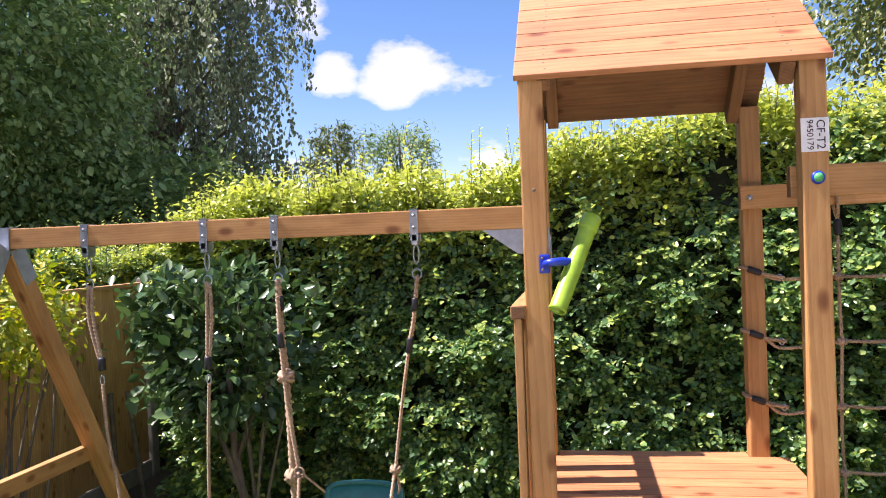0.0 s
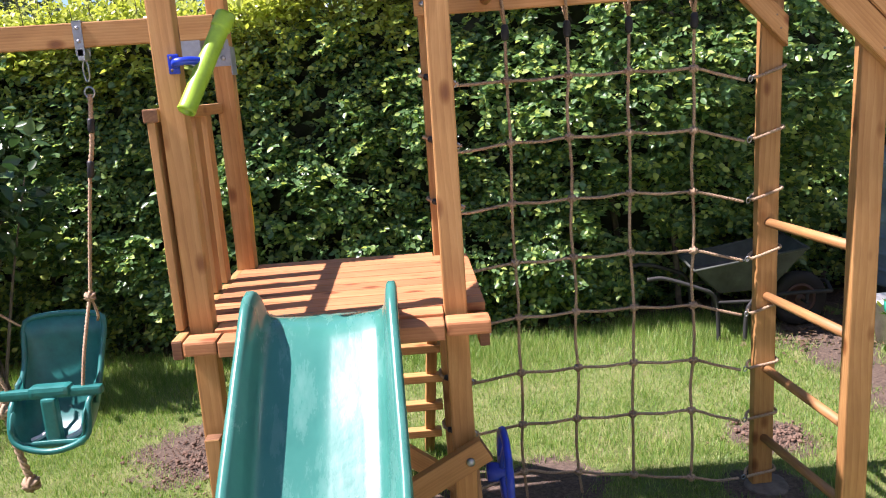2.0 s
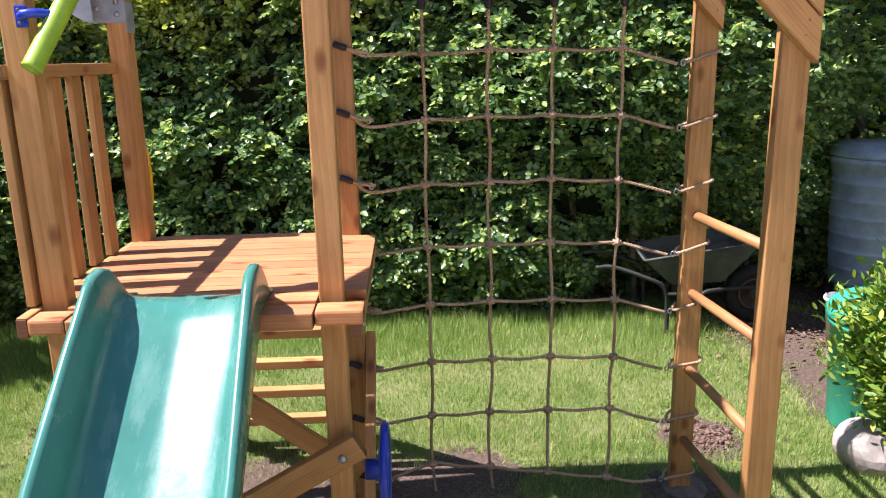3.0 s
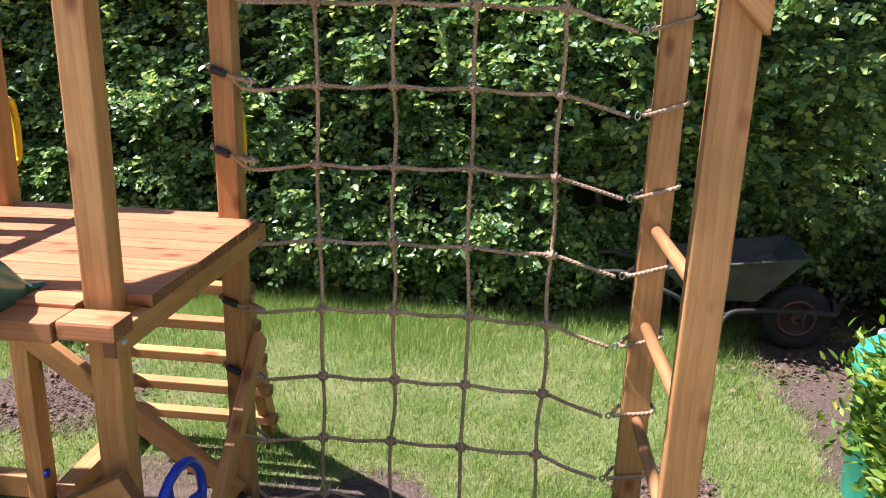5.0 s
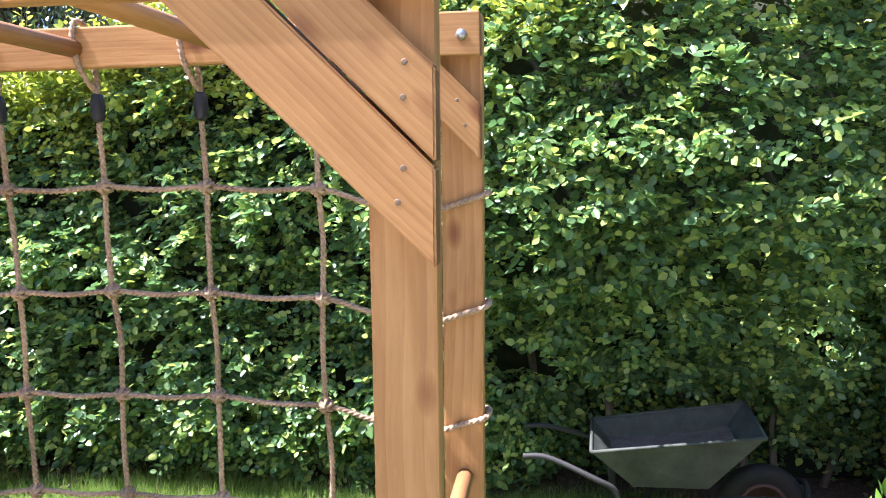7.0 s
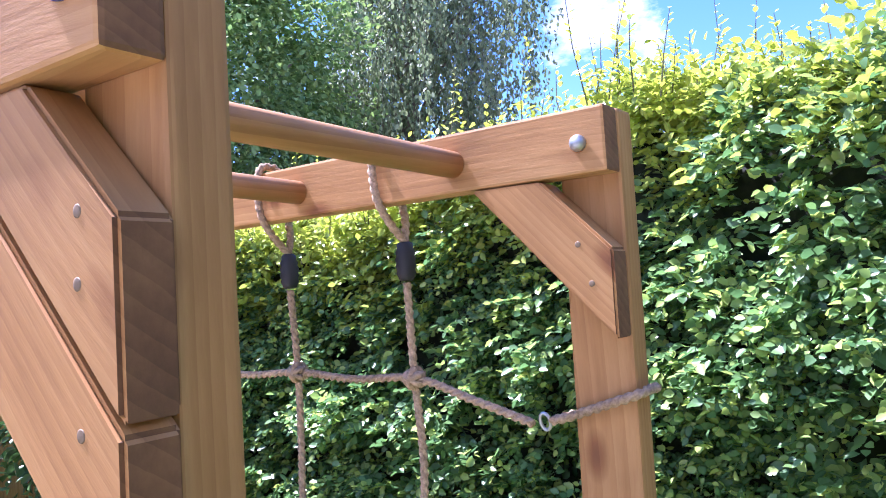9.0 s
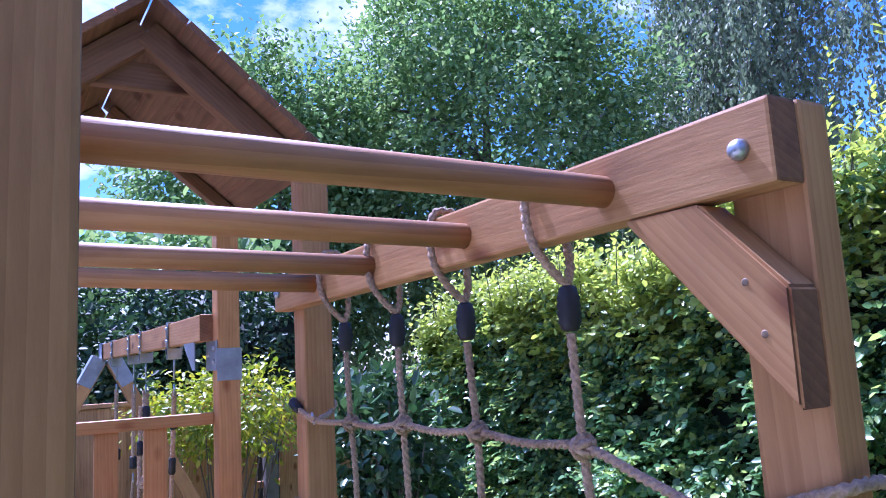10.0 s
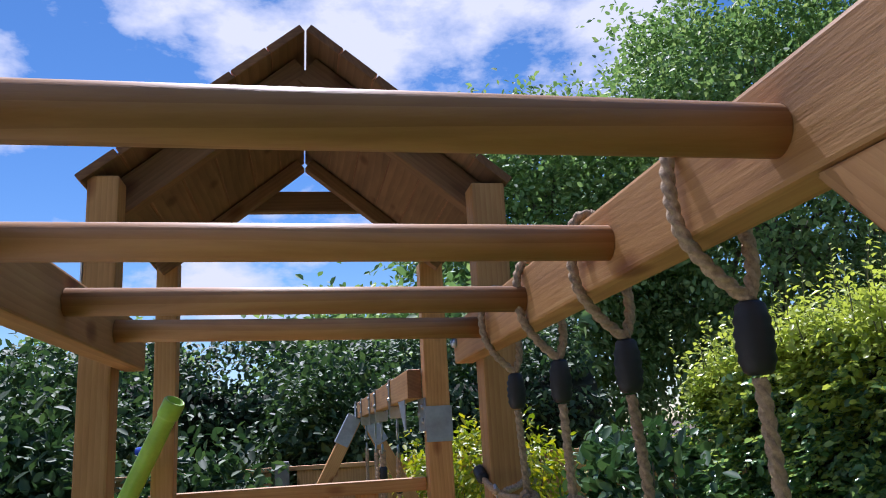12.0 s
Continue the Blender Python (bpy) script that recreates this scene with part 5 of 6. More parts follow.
def build_barrow():
    ob = thing("wheelbarrow", (2.9, 4.85, 0), "weathered green wheelbarrow with a black tyre, parked under the hedge", "wheelbarrow")
    # tray: an open, sloping pan
    top = [(2.397, 4.97, 0.511), (3.166, 4.95, 0.618), (3.17, 5.36, 0.645), (2.42, 5.35, 0.535)]
    bot = [(2.60, 5.03, 0.325), (2.94, 5.02, 0.335), (2.94, 5.30, 0.335), (2.60, 5.29, 0.325)]
    bm = bmesh.new()
    tv = [bm.verts.new(p) for p in top]
    bv = [bm.verts.new(p) for p in bot]
    bm.faces.new(bv)
    for i in range(4):
        bm.faces.new((tv[i], tv[(i + 1) % 4], bv[(i + 1) % 4], bv[i]))
    bmesh.ops.recalc_face_normals(bm, faces=bm.faces)
    bmesh.ops.bevel(bm, geom=[e for e in bm.edges if e.verts[0].co.z < 0.3 and e.verts[1].co.z < 0.3], offset=0.02, segments=3, affect="EDGES")
    bmesh.ops.solidify(bm, geom=list(bm.faces), thickness=0.006)
    tray = part("tray", bm, TRAY, ob, "dusty green tray")
    for i in range(4):
        rod("rim", [top[i], top[(i + 1) % 4]], 0.009, tray, TRAY, step=0.2)
    # tubular frame on both sides
    for y, sgn in ((4.93, -1), (5.45, 1)):
        rod("frame_tube", [(2.08, y - sgn * 0.06, 0.47), (2.20, y - sgn * 0.05, 0.47), (2.41, y, 0.40), (2.51, y, 0.34), (2.54, y, 0.20), (2.55, y, 0.012)], 0.014, ob, TUBE)
        rod("frame_tube", [(2.72, y + sgn * 0.02, 0.012), (2.73, y + sgn * 0.02, 0.20), (2.775, y + sgn * 0.01, 0.29), (2.89, y - sgn * 0.03, 0.30), (3.14, 5.19 + sgn * 0.12, 0.275), (3.40, 5.19 + sgn * 0.12, 0.27)], 0.014, ob, TUBE)
        rod("strut", [(2.53, y, 0.29), (2.775, y + sgn * 0.01, 0.285)], 0.012, ob, TUBE)
    rod("nose_bar", [(3.40, 5.07, 0.27), (3.42, 5.19, 0.31), (3.40, 5.31, 0.27)], 0.014, ob, TUBE)
    # wheel
    wx, wy, wz = 3.225, 5.19, 0.20
    m = Matrix.Translation((wx, wy, wz)) @ pose(0, 0, 0, 90, 0, 0)
    bm = bmesh.new()
    turned(bm, [(0.115, -0.03), (0.135, -0.042), (0.17, -0.045), (0.193, -0.028), (0.20, 0), (0.193, 0.028), (0.17, 0.045), (0.135, 0.042), (0.115, 0.03)], m, 36)
    wheel = part("wheel", bm, RUBBER, ob, "black rubber tyre", smooth=True)
    bm = bmesh.new()
    turned(bm, [(0.112, -0.034), (0.116, -0.033), (0.10, -0.036), (0.085, -0.018), (0.04, -0.02), (0.03, -0.05), (0.012, -0.06), (0.012, 0.06), (0.03, 0.05), (0.04, 0.02), (0.085, 0.018), (0.10, 0.036), (0.116, 0.033)], m, 28)
    part("rim", bm, RUST, wheel, "rusty red hub", smooth=True)
    rod("axle", [(wx, 5.05, wz), (wx, 5.19, wz), (wx, 5.33, wz)], 0.01, ob, TUBE)
    for y in (5.07, 5.31):
        rod("axle_bracket", [(wx, y, 0.205), (wx + 0.01, y, 0.27)], 0.01, ob, TUBE)
    # dry mud left in the tray
    bm = bmesh.new()
    made = bmesh.ops.create_grid(bm, x_segments=14, y_segments=10, size=0.5)["verts"]
    for v in made:
        f = v.co.x + 0.5
        v.co = Vector((2.50 + f * 0.58, 5.165 + v.co.y * 0.30, 0.44 + 0.10 * f + 0.018 * noise.noise(v.co * 9)))
    part("dried_mud", bm, DUST, ob, "dry grey mud in the tray", smooth=True)
    # stands a little forward of the hedge foot
    ob.matrix_basis = Matrix.Translation((3.23, 4.88, 0.186)) @ Matrix.Scale(0.93, 4) @ Matrix.Translation((-3.225, -5.19, -0.20)) @ ob.matrix_basis


build_barrow()


def build_bin():
    ob = thing("garden_bin", (3.18, 3.42, 0), "sea green plastic garden bin with a domed lid", "garden bin")
    bm = bmesh.new()
    turned(bm, [(0.20, 0.0), (0.205, 0.01), (0.225, 0.48), (0.24, 0.485), (0.24, 0.51), (0.22, 0.515)], pose(3.18, 3.42, 0), 32)
    part("tub", bm, BINGREEN, ob, smooth=True)
    bm = bmesh.new()
    turned(bm, [(0.243, 0.514), (0.25, 0.52), (0.25, 0.55), (0.235, 0.58), (0.20, 0.605), (0.13, 0.617), (0.05, 0.622)], pose(3.18, 3.42, 0), 32)
    part("lid", bm, BINGREEN, ob, smooth=True)
    pail = thing("bucket", (3.62, 4.45, 0), "white plastic bucket standing on the soil", "bucket")
    bm = bmesh.new()
    turned(bm, [(0.10, 0.0), (0.13, 0.25), (0.138, 0.255), (0.138, 0.27), (0.128, 0.272), (0.122, 0.25), (0.09, 0.02)], pose(3.62, 4.45, 0), 28)
    part("pail", bm, BUCKET, pail, smooth=True)
    for k, (x, y, r) in enumerate(((2.93, 3.06, 0.13), (3.08, 2.88, 0.16), (3.25, 3.0, 0.12))):
        bm = bmesh.new()
        bmesh.ops.create_icosphere(bm, subdivisions=3, radius=r)
        for v in bm.verts:
            v.co *= 1 + 0.28 * noise.noise(v.co * 7 + Vector((k * 3, 0, 0)))
            v.co.z *= 0.95
            v.co += Vector((x, y, r * 0.62))
        tagged(part("rockery_stone", bm, ROCK), "rough grey rockery stone half sunk in soil", "stone", "rockery stones")


build_bin()


# ---- plants ----
def unit(n):
    v = rng.normal(size=(n, 3))
    return v / np.linalg.norm(v, axis=1, keepdims=True)


def clump_crown(name, parent, centre, radii, clumps, per, leaf, spread, mat, droop=0.4, width=0.6, hollow=0.55, label=""):
    """A crown of leaf clumps with an uneven outline and gaps."""
    c = unit(clumps) * (hollow + (1 - hollow) * rng.random((clumps, 1)) ** 0.6) * (0.85 + 0.3 * rng.random((clumps, 1)))
    c = c * np.array(radii) + np.array(centre)
    size = spread * (0.6 + 0.8 * rng.random(clumps))
    p = np.repeat(c, per, 0) + rng.normal(size=(clumps * per, 3)) * np.repeat(size, per)[:, None] * np.array([1, 1, 0.75])
    n = len(p)
    out = p - np.array(centre)
    out = out / (np.linalg.norm(out, axis=1, keepdims=True) + 1e-6)
    axis = out * 0.7 + rng.normal(size=(n, 3)) * 0.6 + np.array([0, 0, -droop])
    face = np.array([0, 0, 1.0]) + out * 0.5 + rng.normal(size=(n, 3)) * 0.55
    return leaves(name, p, axis, face, leaf * (0.65 + 0.7 * rng.random(n)), width, mat, parent, label)


def trunk(name, parent, base, top, r0, r1, limbs=(), bend=0.1, mat=None):
    """A tapered trunk with tapered limbs."""
    bm = bmesh.new()
    base, top = Vector(base), Vector(top)
    mid = (base + top) / 2 + Vector((random.uniform(-bend, bend), random.uniform(-bend, bend), 0))
    path = spline([base, mid, top], (top - base).length / 10)
    n = len(path)
    tube(bm, path, 1.0, 10, taper=[r0 + (r1 - r0) * i / (n - 1) for i in range(n)])
    for f, end, r in limbs:
        a = path[int(f * (n - 1))]
        e = Vector(end)
        lp = spline([a, (a + e) / 2 + Vector((0, 0, 0.12 * (e - a).length)), e], (e - a).length / 7)
        tube(bm, lp, 1.0, 7, taper=[r * (1 - 0.75 * i / (len(lp) - 1)) for i in range(len(lp))])
    return part(name, bm, mat or BARK, parent, smooth=True)


def ends_in(centre, radii, n):
    e = unit(n) * np.array(radii) * 0.8 + np.array(centre)
    return [tuple(map(float, q)) for q in e]


def build_hedge():
    hedge = thing("hedge", (1.5, 5.5, 0), "tall dense hornbeam hedge with dark leaves and yellow-green young tops", "hedge")
    x_lo, x_hi = -4.6, 8.5

    def surface(x, z):
        """How far the leafy face stands at x, z."""
        lump = np.array([noise.noise((a * 1.5, b * 1.6, 1.0)) * 0.16 + noise.noise((a * 4.2, b * 4.6, 4.0)) * 0.14 + noise.noise((a * 9.5, b * 10.5, 6.0)) * 0.07 for a, b in zip(x, z)])
        tuck = 0.20 * np.clip((0.35 - z) / 0.35, 0, 1) + 0.10 * np.clip((z - 2.0) / 0.8, 0, 1)
        hood = 0.46 * np.clip((x - 1.35) / 1.25, 0, 1) * np.clip((z - np.where(x > 3.5, 1.15, 0.58)) / 0.85, 0, 1.15)
        batter = 0.20 * np.clip((z - 0.7) / 1.5, 0, 1.2) * np.clip((2.2 - x) / 0.9, 0, 1)
        under = 0.25 * np.clip((x - 2.1) / 0.4, 0, 1) * np.clip((0.75 - z) / 0.2, 0, 1)
        back = 1.15 * np.clip((-2.72 - x) / 0.15, 0, 1)
        return 5.08 + lump + tuck + batter - hood + under + back

    # near-black core sheet that closes the hedge, its inner shade put into the colour
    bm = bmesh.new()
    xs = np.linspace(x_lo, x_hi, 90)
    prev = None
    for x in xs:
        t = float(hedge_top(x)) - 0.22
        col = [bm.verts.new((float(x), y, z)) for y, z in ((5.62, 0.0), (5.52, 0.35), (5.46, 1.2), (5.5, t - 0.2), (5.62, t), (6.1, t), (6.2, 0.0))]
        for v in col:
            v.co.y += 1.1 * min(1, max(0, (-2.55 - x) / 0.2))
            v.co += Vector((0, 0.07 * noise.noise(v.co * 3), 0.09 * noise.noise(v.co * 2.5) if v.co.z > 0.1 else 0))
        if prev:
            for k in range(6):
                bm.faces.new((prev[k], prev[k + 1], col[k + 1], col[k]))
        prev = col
    part("shade_core", bm, HEDGESHADE, hedge, "near-black core standing in for inner shade")
    # leaves on the face: flat, layered sprays that reach out and droop
    sprays, per = 25000, 11
    x = rng.uniform(x_lo, x_hi - 2.3, sprays)
    z = 0.04 + (hedge_top(x) - 0.04) * rng.random(sprays)
    y = surface(x, z) + np.abs(rng.normal(0, 0.10, sprays)) + 0.14 * rng.random(sprays) * np.clip((x - 2.2) / 0.6, 0, 1)
    gap = np.array([noise.noise((a * 3.1, b * 3.6, 8.0)) + 0.6 * noise.noise((a * 7.5, b * 8.5, 2.0)) for a, b in zip(x, z)])
    keep = (gap + rng.random(sprays) * 0.75) > 0.16
    x, y, z = x[keep], y[keep], z[keep]
    n = len(x)
    reach = np.stack([rng.normal(0, 0.55, n), -0.8 + rng.normal(0, 0.25, n), -0.28 + rng.normal(0, 0.35, n)], 1)
    reach /= np.linalg.norm(reach, axis=1, keepdims=True)
    plane = np.stack([-0.15 + rng.normal(0, 0.30, n), -0.62 + rng.normal(0, 0.34, n), np.ones(n)], 1)
    plane -= reach * np.sum(plane * reach, axis=1, keepdims=True)
    plane /= np.linalg.norm(plane, axis=1, keepdims=True)
    out_side = np.cross(reach, plane)
    start = np.stack([x, y + 0.07, z], 1)
    along = (np.arange(per) + 0.5) / per
    hand = np.where(np.arange(per) % 2 == 0, 1.0, -1.0)
    length = (0.11 + 0.10 * rng.random(n))[:, None, None]
    c = start[:, None] + reach[:, None] * length * along[None, :, None] + out_side[:, None] * (hand * 0.020)[None, :, None]
    ax = reach[:, None] * 0.75 + out_side[:, None] * (hand * 0.8)[None, :, None] + rng.normal(0, 0.25, (n, per, 3))
    fc = plane[:, None] + rng.normal(0, 0.55, (n, per, 3))
    size = 0.028 + 0.030 * rng.random((n, per))
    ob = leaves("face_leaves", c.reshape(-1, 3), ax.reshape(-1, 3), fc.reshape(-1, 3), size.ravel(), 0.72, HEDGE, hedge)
    tagged(ob, "dark green toothed leaves", kind="stuff")
    # top and back, with upright young shoots
    n = 46000
    x = rng.uniform(x_lo, x_hi, n)
    y = 5.15 + 1.0 * rng.random(n) + 1.1 * np.clip((-2.72 - x) / 0.15, 0, 1)
    z = hedge_top(x) - 0.10 + rng.normal(0, 0.09, n) + 0.08 * np.array([noise.noise((a * 3, b * 3, 0)) for a, b in zip(x, y)])
    axis = np.stack([rng.normal(0, 0.6, n), rng.normal(-0.2, 0.6, n), rng.normal(0.2, 0.5, n)], 1)
    face = np.stack([rng.normal(0, 0.5, n), rng.normal(-0.3, 0.5, n), np.ones(n)], 1)
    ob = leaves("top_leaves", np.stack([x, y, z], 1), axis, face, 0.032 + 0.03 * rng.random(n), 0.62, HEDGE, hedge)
    tagged(ob, "yellow-green young leaves", kind="stuff")
    cs, ax, fc, sz = [], [], [], []
    stems = bmesh.new()
    for _ in range(650):
        sx = random.uniform(x_lo, x_hi)
        sy = random.uniform(5.15, 6.0) + (1.1 if sx < -2.75 else 0.0)
        base = Vector((sx, sy, float(hedge_top(sx)) - 0.12))
        tall = random.uniform(0.12, 0.36) if random.random() < 0.85 else random.uniform(0.36, 0.55)
        tip = base + Vector((random.gauss(0, 0.10), random.gauss(0, 0.08), 1)) * tall
        tube(stems, [base, base.lerp(tip, 0.5) + Vector((random.gauss(0, 0.02), 0, 0)), tip], 0.004, 4, taper=[1, 0.7, 0.35])
        steps = int(tall / 0.03)
        for k in range(steps):
            f = (k + 1) / steps
            a = random.uniform(0, 6.28)
            d = Vector((math.cos(a), math.sin(a), 0.55))
            s = random.uniform(0.035, 0.065) * (1.1 - 0.5 * f)
            cs.append(base.lerp(tip, f) + d.normalized() * s * 0.6)
            ax.append(d)
            fc.append(Vector((-0.3 * math.cos(a), -0.3 * math.sin(a), 1)))
            sz.append(s)
    part("young_growth", stems, TWIG, hedge)["kind"] = "stuff"
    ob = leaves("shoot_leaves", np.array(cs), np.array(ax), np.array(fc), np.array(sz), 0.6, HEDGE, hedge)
    tagged(ob, "fresh leaves on upright shoots", kind="stuff")
    # bare stems at the foot
    bm = bmesh.new()
    for k in range(46):
        sx = x_lo + (k + random.random()) * (x_hi - x_lo) / 46
        p = Vector((sx, random.uniform(5.38, 5.55), -0.02))
        tube(bm, [p, p + Vector((random.gauss(0, 0.04), 0.01, 0.35)), p + Vector((random.gauss(0, 0.1), 0.02, 0.85))], random.uniform(0.012, 0.024), 6)
    part("foot_wood", bm, BARK, hedge, "grey hedge stems")["kind"] = "stuff"


build_hedge()


def shrub(name, base, centre, radii, clumps, per, leaf, spread, mat, label, category="shrub", width=0.55, stems=4, droop=0.1, hollow=0.45):
    ob = thing(name, base, label, category)
    bm = bmesh.new()
    for e in ends_in(centre, radii, stems * 3):
        b = Vector(base) + Vector((random.gauss(0, 0.06), random.gauss(0, 0.06), 0))
        e = Vector(e)
        m = b.lerp(e, 0.5) + Vector((random.gauss(0, 0.05), random.gauss(0, 0.05), 0.1))
        path = spline([b, m, e], 0.12)
        tube(bm, path, 0.012, 6, taper=[1 - 0.7 * i / (len(path) - 1) for i in range(len(path))])
    part("wood", bm, BARK, ob)
    crown = clump_crown("foliage", ob, centre, radii, clumps, per, leaf, spread, mat, droop, width, hollow)
    crown["kind"] = "stuff"
    return ob


cam_shrub = shrub("camellia_bush", (-1.80, 4.55, 0), (-1.93, 4.5, 1.30), (0.62, 0.34, 0.52), 95, 24, 0.085, 0.085, CAMELLIA, "dark glossy camellia bush on bare crooked stems by the hedge", stems=2)
trunk("trunk", cam_shrub, (-1.78, 4.5, 0), (-1.92, 4.5, 1.15), 0.034, 0.018, [(0.5, (-1.55, 4.45, 1.15), 0.02), (0.35, (-2.25, 4.5, 1.2), 0.022)], 0.08)
shrub("golden_bush", (-2.95, 3.85, 0), (-2.95, 3.85, 1.55), (0.36, 0.58, 0.32), 150, 22, 0.05, 0.085, GOLDEN, "loose golden-green shrub overhanging the fence", width=0.5, droop=0.5)
shrub("laurel_bush", (3.24, 2.98, 0), (3.26, 2.96, 0.57), (0.45, 0.40, 0.46), 600, 36, 0.047, 0.05, LAUREL, "light green broad-leaved bush with yellowish tips in the sun", droop=-0.6, width=0.36, hollow=0.6)
for bx, by, bz, rx, ry, rz in ((-2.85, 0.75, 1.15, 0.42, 0.75, 0.95), (-2.8, -0.9, 1.25, 0.5, 0.9, 1.1), (-2.95, 1.95, 0.95, 0.32, 0.5, 0.75), (-4.8, 0.2, 1.6, 0.9, 1.3, 1.0), (-5.4, 2.9, 1.5, 0.9, 0.9, 1.0)):
    shrub("tall_shrub", (bx, by, 0), (bx, by, bz), (rx, ry, rz), 420, 30, 0.085, 0.12, SHADESHRUB, "tall dark green shrub along the boundary fence", droop=0.3, hollow=0.25)


def build_neighbour_hedge():
    ob = thing("neighbour_hedge", (-6.4, 0, 0), "dark overgrown evergreen hedge in the next garden behind the fence", "hedge")
    # core sheet, near-black in place of the shade deep in the hedge
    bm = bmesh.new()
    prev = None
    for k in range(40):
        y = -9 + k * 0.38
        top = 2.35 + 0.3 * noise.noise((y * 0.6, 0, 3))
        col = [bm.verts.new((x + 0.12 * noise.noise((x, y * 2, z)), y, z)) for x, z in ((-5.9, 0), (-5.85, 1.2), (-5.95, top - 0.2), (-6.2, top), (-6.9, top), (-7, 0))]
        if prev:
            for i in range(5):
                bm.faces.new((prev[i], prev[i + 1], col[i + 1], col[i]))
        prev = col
    part("shade_core", bm, HEDGESHADE, ob)
    n = 32000
    y = rng.uniform(-9, 5.8, n)
    z = 0.9 + 2.0 * rng.random(n) ** 0.8
    lump = np.array([noise.noise((a * 0.6, 0, 3)) * 0.3 + noise.noise((a * 2.1, b * 2.0, 5)) * 0.2 for a, b in zip(y, z)])
    z = z + lump * (z > 2.2)
    x = -5.75 - np.clip(z - 2.1, 0, 1) * 0.8 + lump * 0.5 + rng.normal(0, 0.10, n)
    axis = np.stack([0.6 + rng.normal(0, 0.4, n), rng.normal(0, 0.6, n), -0.2 + rng.normal(0, 0.5, n)], 1)
    face = np.stack([0.5 + rng.normal(0, 0.4, n), rng.normal(0, 0.4, n), np.ones(n)], 1)
    leafage = leaves("foliage", np.stack([x, y, z], 1), axis, face, 0.06 + 0.06 * rng.random(n), 0.5, SHADESHRUB, ob)
    leafage["kind"] = "stuff"


build_neighbour_hedge()


def tree(name, base, centre, radii, clumps, per, leaf, spread, mat, label, r0=0.12, droop=0.4, width=0.6, hollow=0.5):
    ob = thing(name, base, label, "tree")
    top = (centre[0], centre[1], centre[2] + radii[2] * 0.6)
    trunk("trunk", ob, base, top, r0, r0 * 0.25, [(random.uniform(0.3, 0.9), e, r0 * 0.4) for e in ends_in(centre, radii, 14)], 0.3)
    crown = clump_crown("crown", ob, centre, radii, clumps, per, leaf, spread, mat, droop, width, hollow)
    crown["kind"] = "stuff"
    return ob


tree("broadleaf_tree", (-12.3, 12.8, 0), (-12.3, 12.8, 6.0), (4.2, 4.2, 5.3), 1150, 74, 0.14, 0.34, DARKTREE, "dense dark green broadleaf tree beyond the fence", 0.22)
tree("broadleaf_tree", (-13.2, 7.6, 0), (-13.2, 7.6, 4.9), (2.5, 2.9, 4.0), 680, 60, 0.14, 0.34, DARKTREE, "rounded dark green broadleaf tree beyond the fence", 0.18)
tree("pine_tree", (-5.0, 23, 0), (-5.0, 23, 4.55), (1.1, 1.0, 0.95), 90, 40, 0.14, 0.15, DARKTREE, "small dark pine tree far beyond the hedge", 0.12, width=0.25)
tree("willow_tree", (-7.0, 23, 0), (-7.0, 23, 4.2), (0.95, 0.9, 1.4), 90, 45, 0.14, 0.18, PALETREE, "pale feathery willow tree far beyond the hedge", 0.12, 1.0, 0.3)
tree("garden_tree", (7.4, 13.5, 0), (7.6, 13.5, 6.3), (3.8, 2.5, 3.0), 520, 60, 0.12, 0.28, PALETREE, "light green tree overhanging the hedge", 0.2, 0.9)
tree("garden_tree", (6.4, 9.5, 0), (6.6, 9.6, 2.9), (2.2, 1.6, 1.9), 320, 50, 0.09, 0.2, PALETREE, "light green bushy tree behind the hedge", 0.14)
for bx, by, cz, rr in ((-8.6, 15.0, 2.2, 2.1), (-11.6, 16.0, 2.6, 2.2), (-6.2, 17.5, 1.6, 1.6), (-13, 3.5, 2.6, 2.0), (-15, -1.5, 2.4, 2.2), (-12, -5, 2.6, 2.2), (-9.5, 5.2, 2.6, 1.5)):
    tree("far_tree", (bx, by, 0), (bx, by, cz), (rr * 0.9, rr, rr * 0.9), 280, 36, 0.18, 0.30, DARKTREE, "green tree in the gardens beyond the fence", 0.12, hollow=0.25)


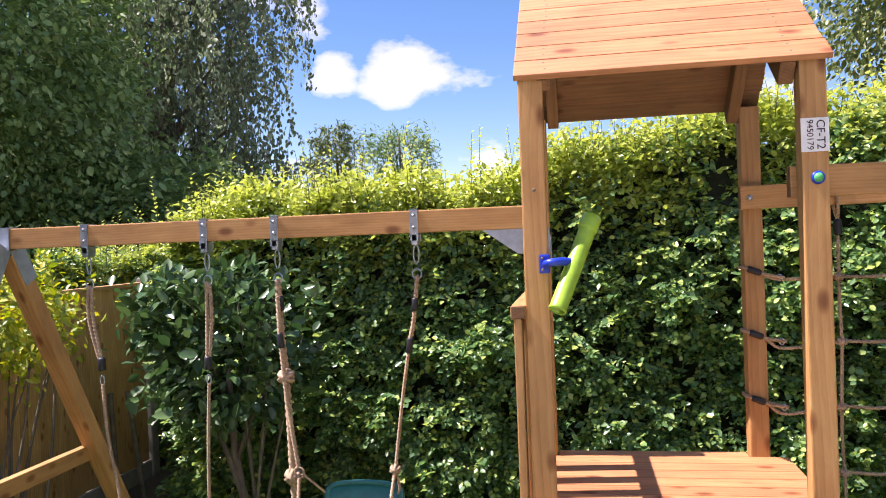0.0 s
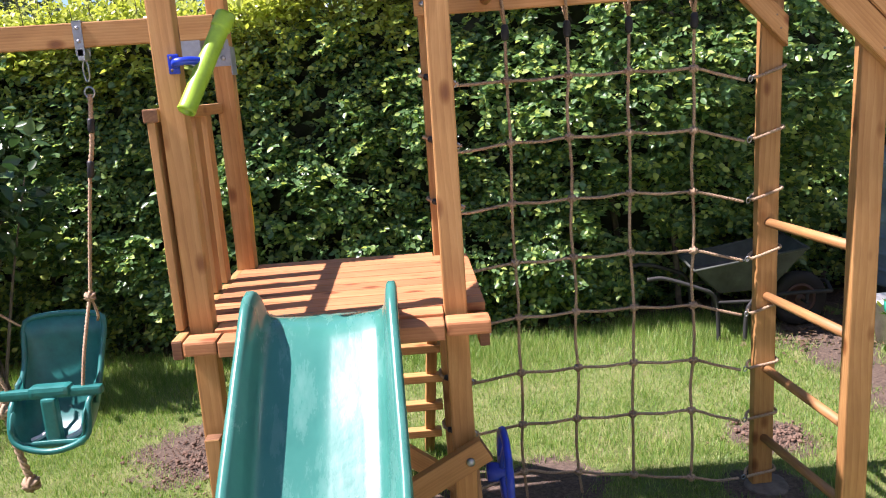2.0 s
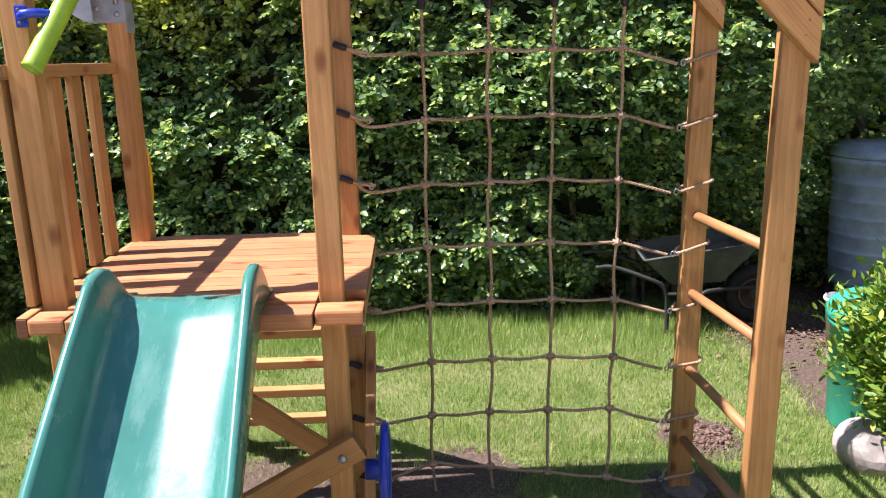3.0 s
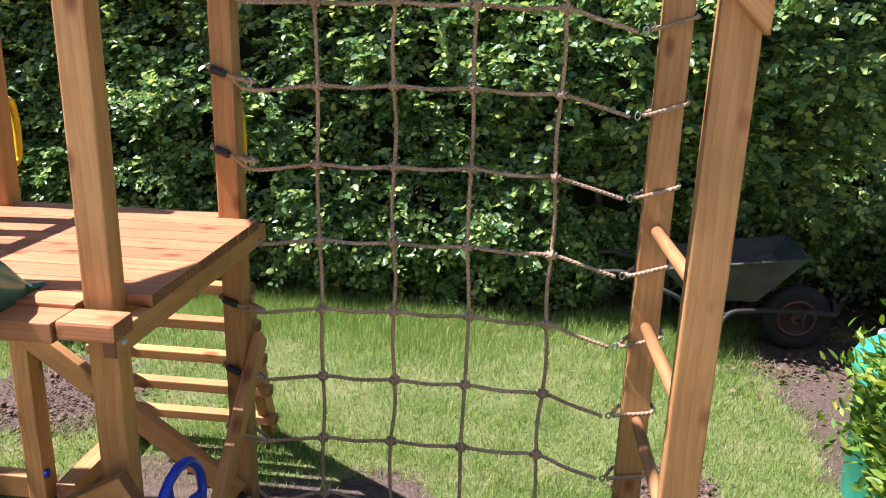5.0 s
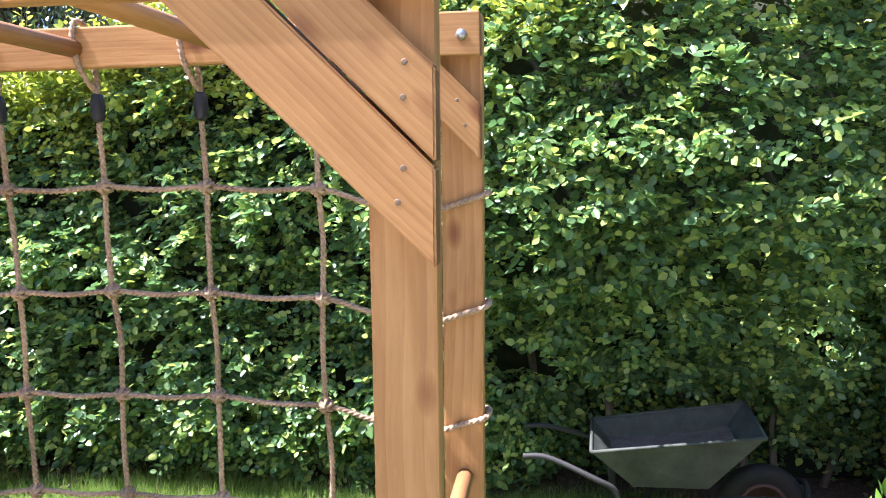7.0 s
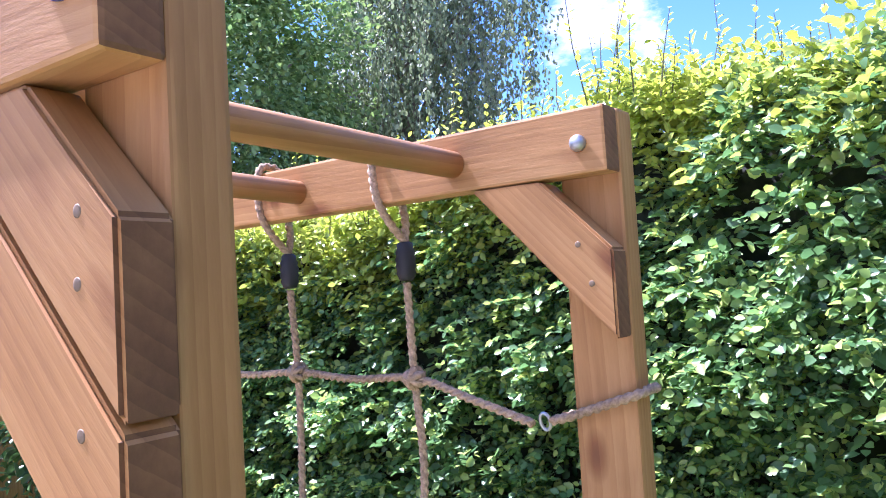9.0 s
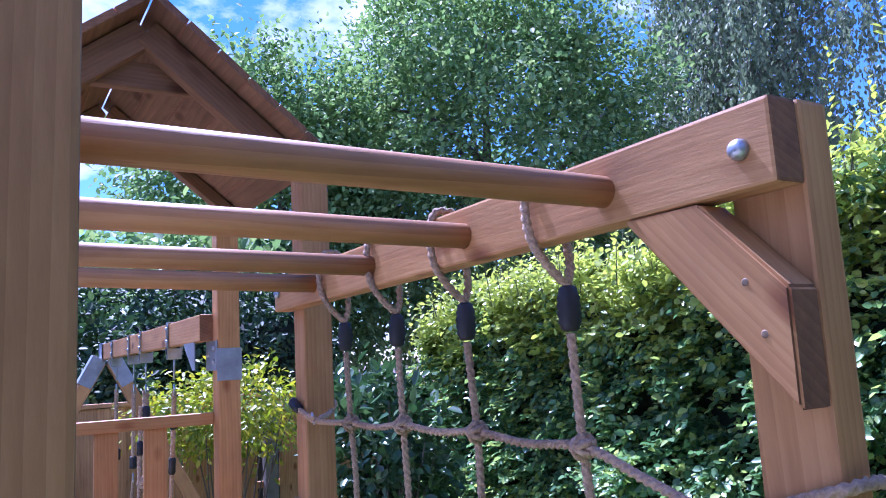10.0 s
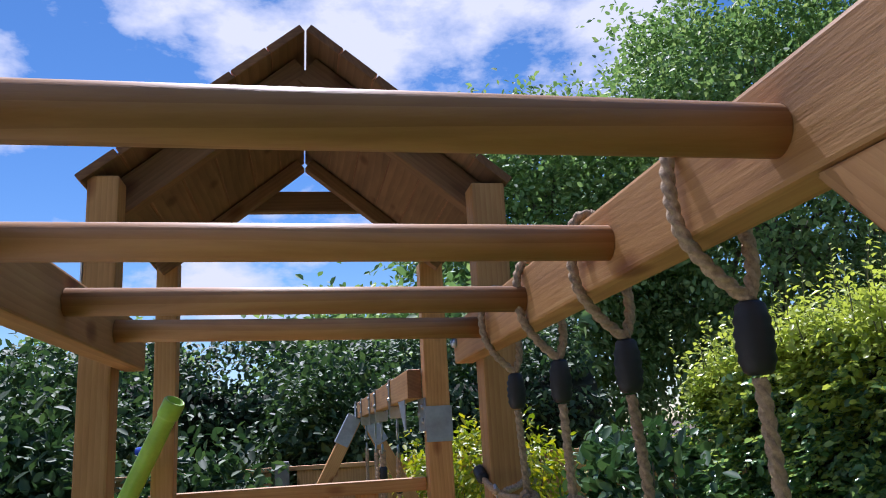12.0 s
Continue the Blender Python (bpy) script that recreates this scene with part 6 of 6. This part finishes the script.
def build_birch():
    ob = thing("weeping_birch", (-10.6, 19.5, 0), "tall weeping birch with curtains of hanging twigs", "tree")
    ends = []
    for k in range(140):
        a = random.uniform(0, 6.28)
        h = random.uniform(3.6, 15)
        reach = random.uniform(1.0, 4.1) * (1.0 if h < 11 else 0.65)
        ends.append((-10.4 + math.cos(a) * reach, 19.5 + math.sin(a) * reach * 0.8, h))
    trunk("trunk", ob, (-10.6, 19.5, 0), (-10.4, 19.5, 15.5), 0.28, 0.06, [(min(0.95, max(0.15, (e[2] - 1.5) / 15.5)), e, 0.07) for e in ends[:60]], 0.3)
    cs, ax, twigs = [], [], bmesh.new()
    for e in ends:
        for _ in range(12):
            p = Vector(e) + Vector((random.gauss(0, 0.55), random.gauss(0, 0.5), random.gauss(0, 0.35)))
            drop = random.uniform(0.8, 3.0)
            sway = Vector((random.gauss(0, 0.12), random.gauss(0, 0.1), -1))
            q = p + sway * drop
            if q.z < 1.2:
                continue
            tube(twigs, [p, p.lerp(q, 0.5), q], 0.007, 3, taper=[1, 0.7, 0.3])
            for k in range(int(drop * 17)):
                f = random.random()
                cs.append(p.lerp(q, f) + Vector((random.gauss(0, 0.07), random.gauss(0, 0.07), 0)))
                ax.append((random.gauss(0, 0.5), random.gauss(0, 0.5), -1))
    part("hanging_growth", twigs, BARK, ob)["kind"] = "stuff"
    n = len(cs)
    face = rng.normal(size=(n, 3)) + np.array([0, -0.4, 0.2])
    crown = leaves("crown", np.array(cs), np.array(ax), face, 0.10 + 0.07 * rng.random(n), 0.62, BIRCH, ob)
    crown["kind"] = "stuff"


build_birch()


# ---- boundary fence ----
def build_fence():
    fx = -3.42
    fence = thing("boundary_fence", (fx, 3.0, 0), "brown closeboard timber fence between grey concrete posts", "fence", kind="structure")
    for y in (-3.0, -1.18, 0.62, 2.45, 4.27, 6.10):
        bm = bmesh.new()
        block(bm, fx - 0.05, fx + 0.05, y - 0.05, y + 0.05, 0, 1.68, 0.012)
        part("concrete_post", bm, CONCRETE, fence, "grey concrete post")
    for z in (0.35, 0.95, 1.45):
        timber("arris_rail", (fx - 0.035, -3.0, z), (fx - 0.035, 6.1, z), 0.04, 0.05, fence, FENCE)
    bm = bmesh.new()
    block(bm, fx - 0.02, fx + 0.03, -3.0, 6.1, 0, 0.14, 0.006)
    part("gravel_board", bm, CONCRETE, fence, "concrete gravel board")
    timber("capping_rail", (fx + 0.006, -3.0, 1.63), (fx + 0.006, 6.1, 1.63), 0.06, 0.03, fence, FENCE)
    shared = []
    for k in range(4):
        bm = bmesh.new()
        block(bm, 0, 1.475, -0.052, 0.052, -0.008, 0.008, 0)
        for v in bm.verts:
            if v.co.y < 0:
                v.co.z *= 0.45
            v.co.x += 0.004 * (k - 1.5)
        me = bpy.data.meshes.new("fence_board")
        bm.to_mesh(me)
        bm.free()
        me.materials.append(FENCE)
        shared.append(me)
    y = -2.94
    k = 0
    while y < 6.05:
        if min(abs(y - p) for p in (-3.0, -1.18, 0.62, 2.45, 4.27, 6.10)) > 0.07:
            ob = new("fence_board", shared[k % 4])
            ob.matrix_basis = Matrix.Translation((fx + 0.004 + 0.004 * (k % 2), y, 0.14)) @ Matrix(((0, 0, 1, 0), (0, 1, 0, 0), (1, 0, 0, 0), (0, 0, 0, 1)))
            attach(ob, fence)
        y += 0.094
        k += 1


build_fence()


# ---- unseen slab and walls behind the camera, closing the garden and shaping fill light ----
def unseen_helper(name, x0, x1, y0, y1, z0, z1, mat, label, category):
    bm = bmesh.new()
    block(bm, x0, x1, y0, y1, z0, z1, 0)
    tagged(part(name, bm, mat), label, category, kind="structure")


BOUNCEWALL = plain("pale unseen bounce surface", (0.74, 0.70, 0.62), 0.9, 0.0, 5.0, 0.1, 0.5)
FILLBLOCK = plain("dark fill blocking surface", (0.03, 0.045, 0.02), 0.9, 0.0, 5.0, 0.4, 0.9)
BOUNCESLAB = plain("pale unseen bounce slab", (0.52, 0.47, 0.39), 0.85, 0.0, 3.0, 0.2, 0.5)
# unseen pale wall, added to send fill light back onto front faces
unseen_helper("bounce_wall", -8.0, 6.0, -7.3, -7.0, 0, 5.5, BOUNCEWALL, "unseen pale wall added to bounce fill light", "wall")
# added dark wall out of view that keeps sky fill off east-facing sides
unseen_helper("fill_blocker", 5.6, 5.9, -7.0, 5.0, 0, 3.6, FILLBLOCK, "unseen dark wall added to hold back fill light", "wall")
# pale ground slab out of view, added to throw sunlight up at front faces
unseen_helper("bounce_slab", -3.2, 5.5, -7.0, 0.45, -0.02, 0.012, BOUNCESLAB, "unseen pale slab added to bounce sunlight up", "pavement")
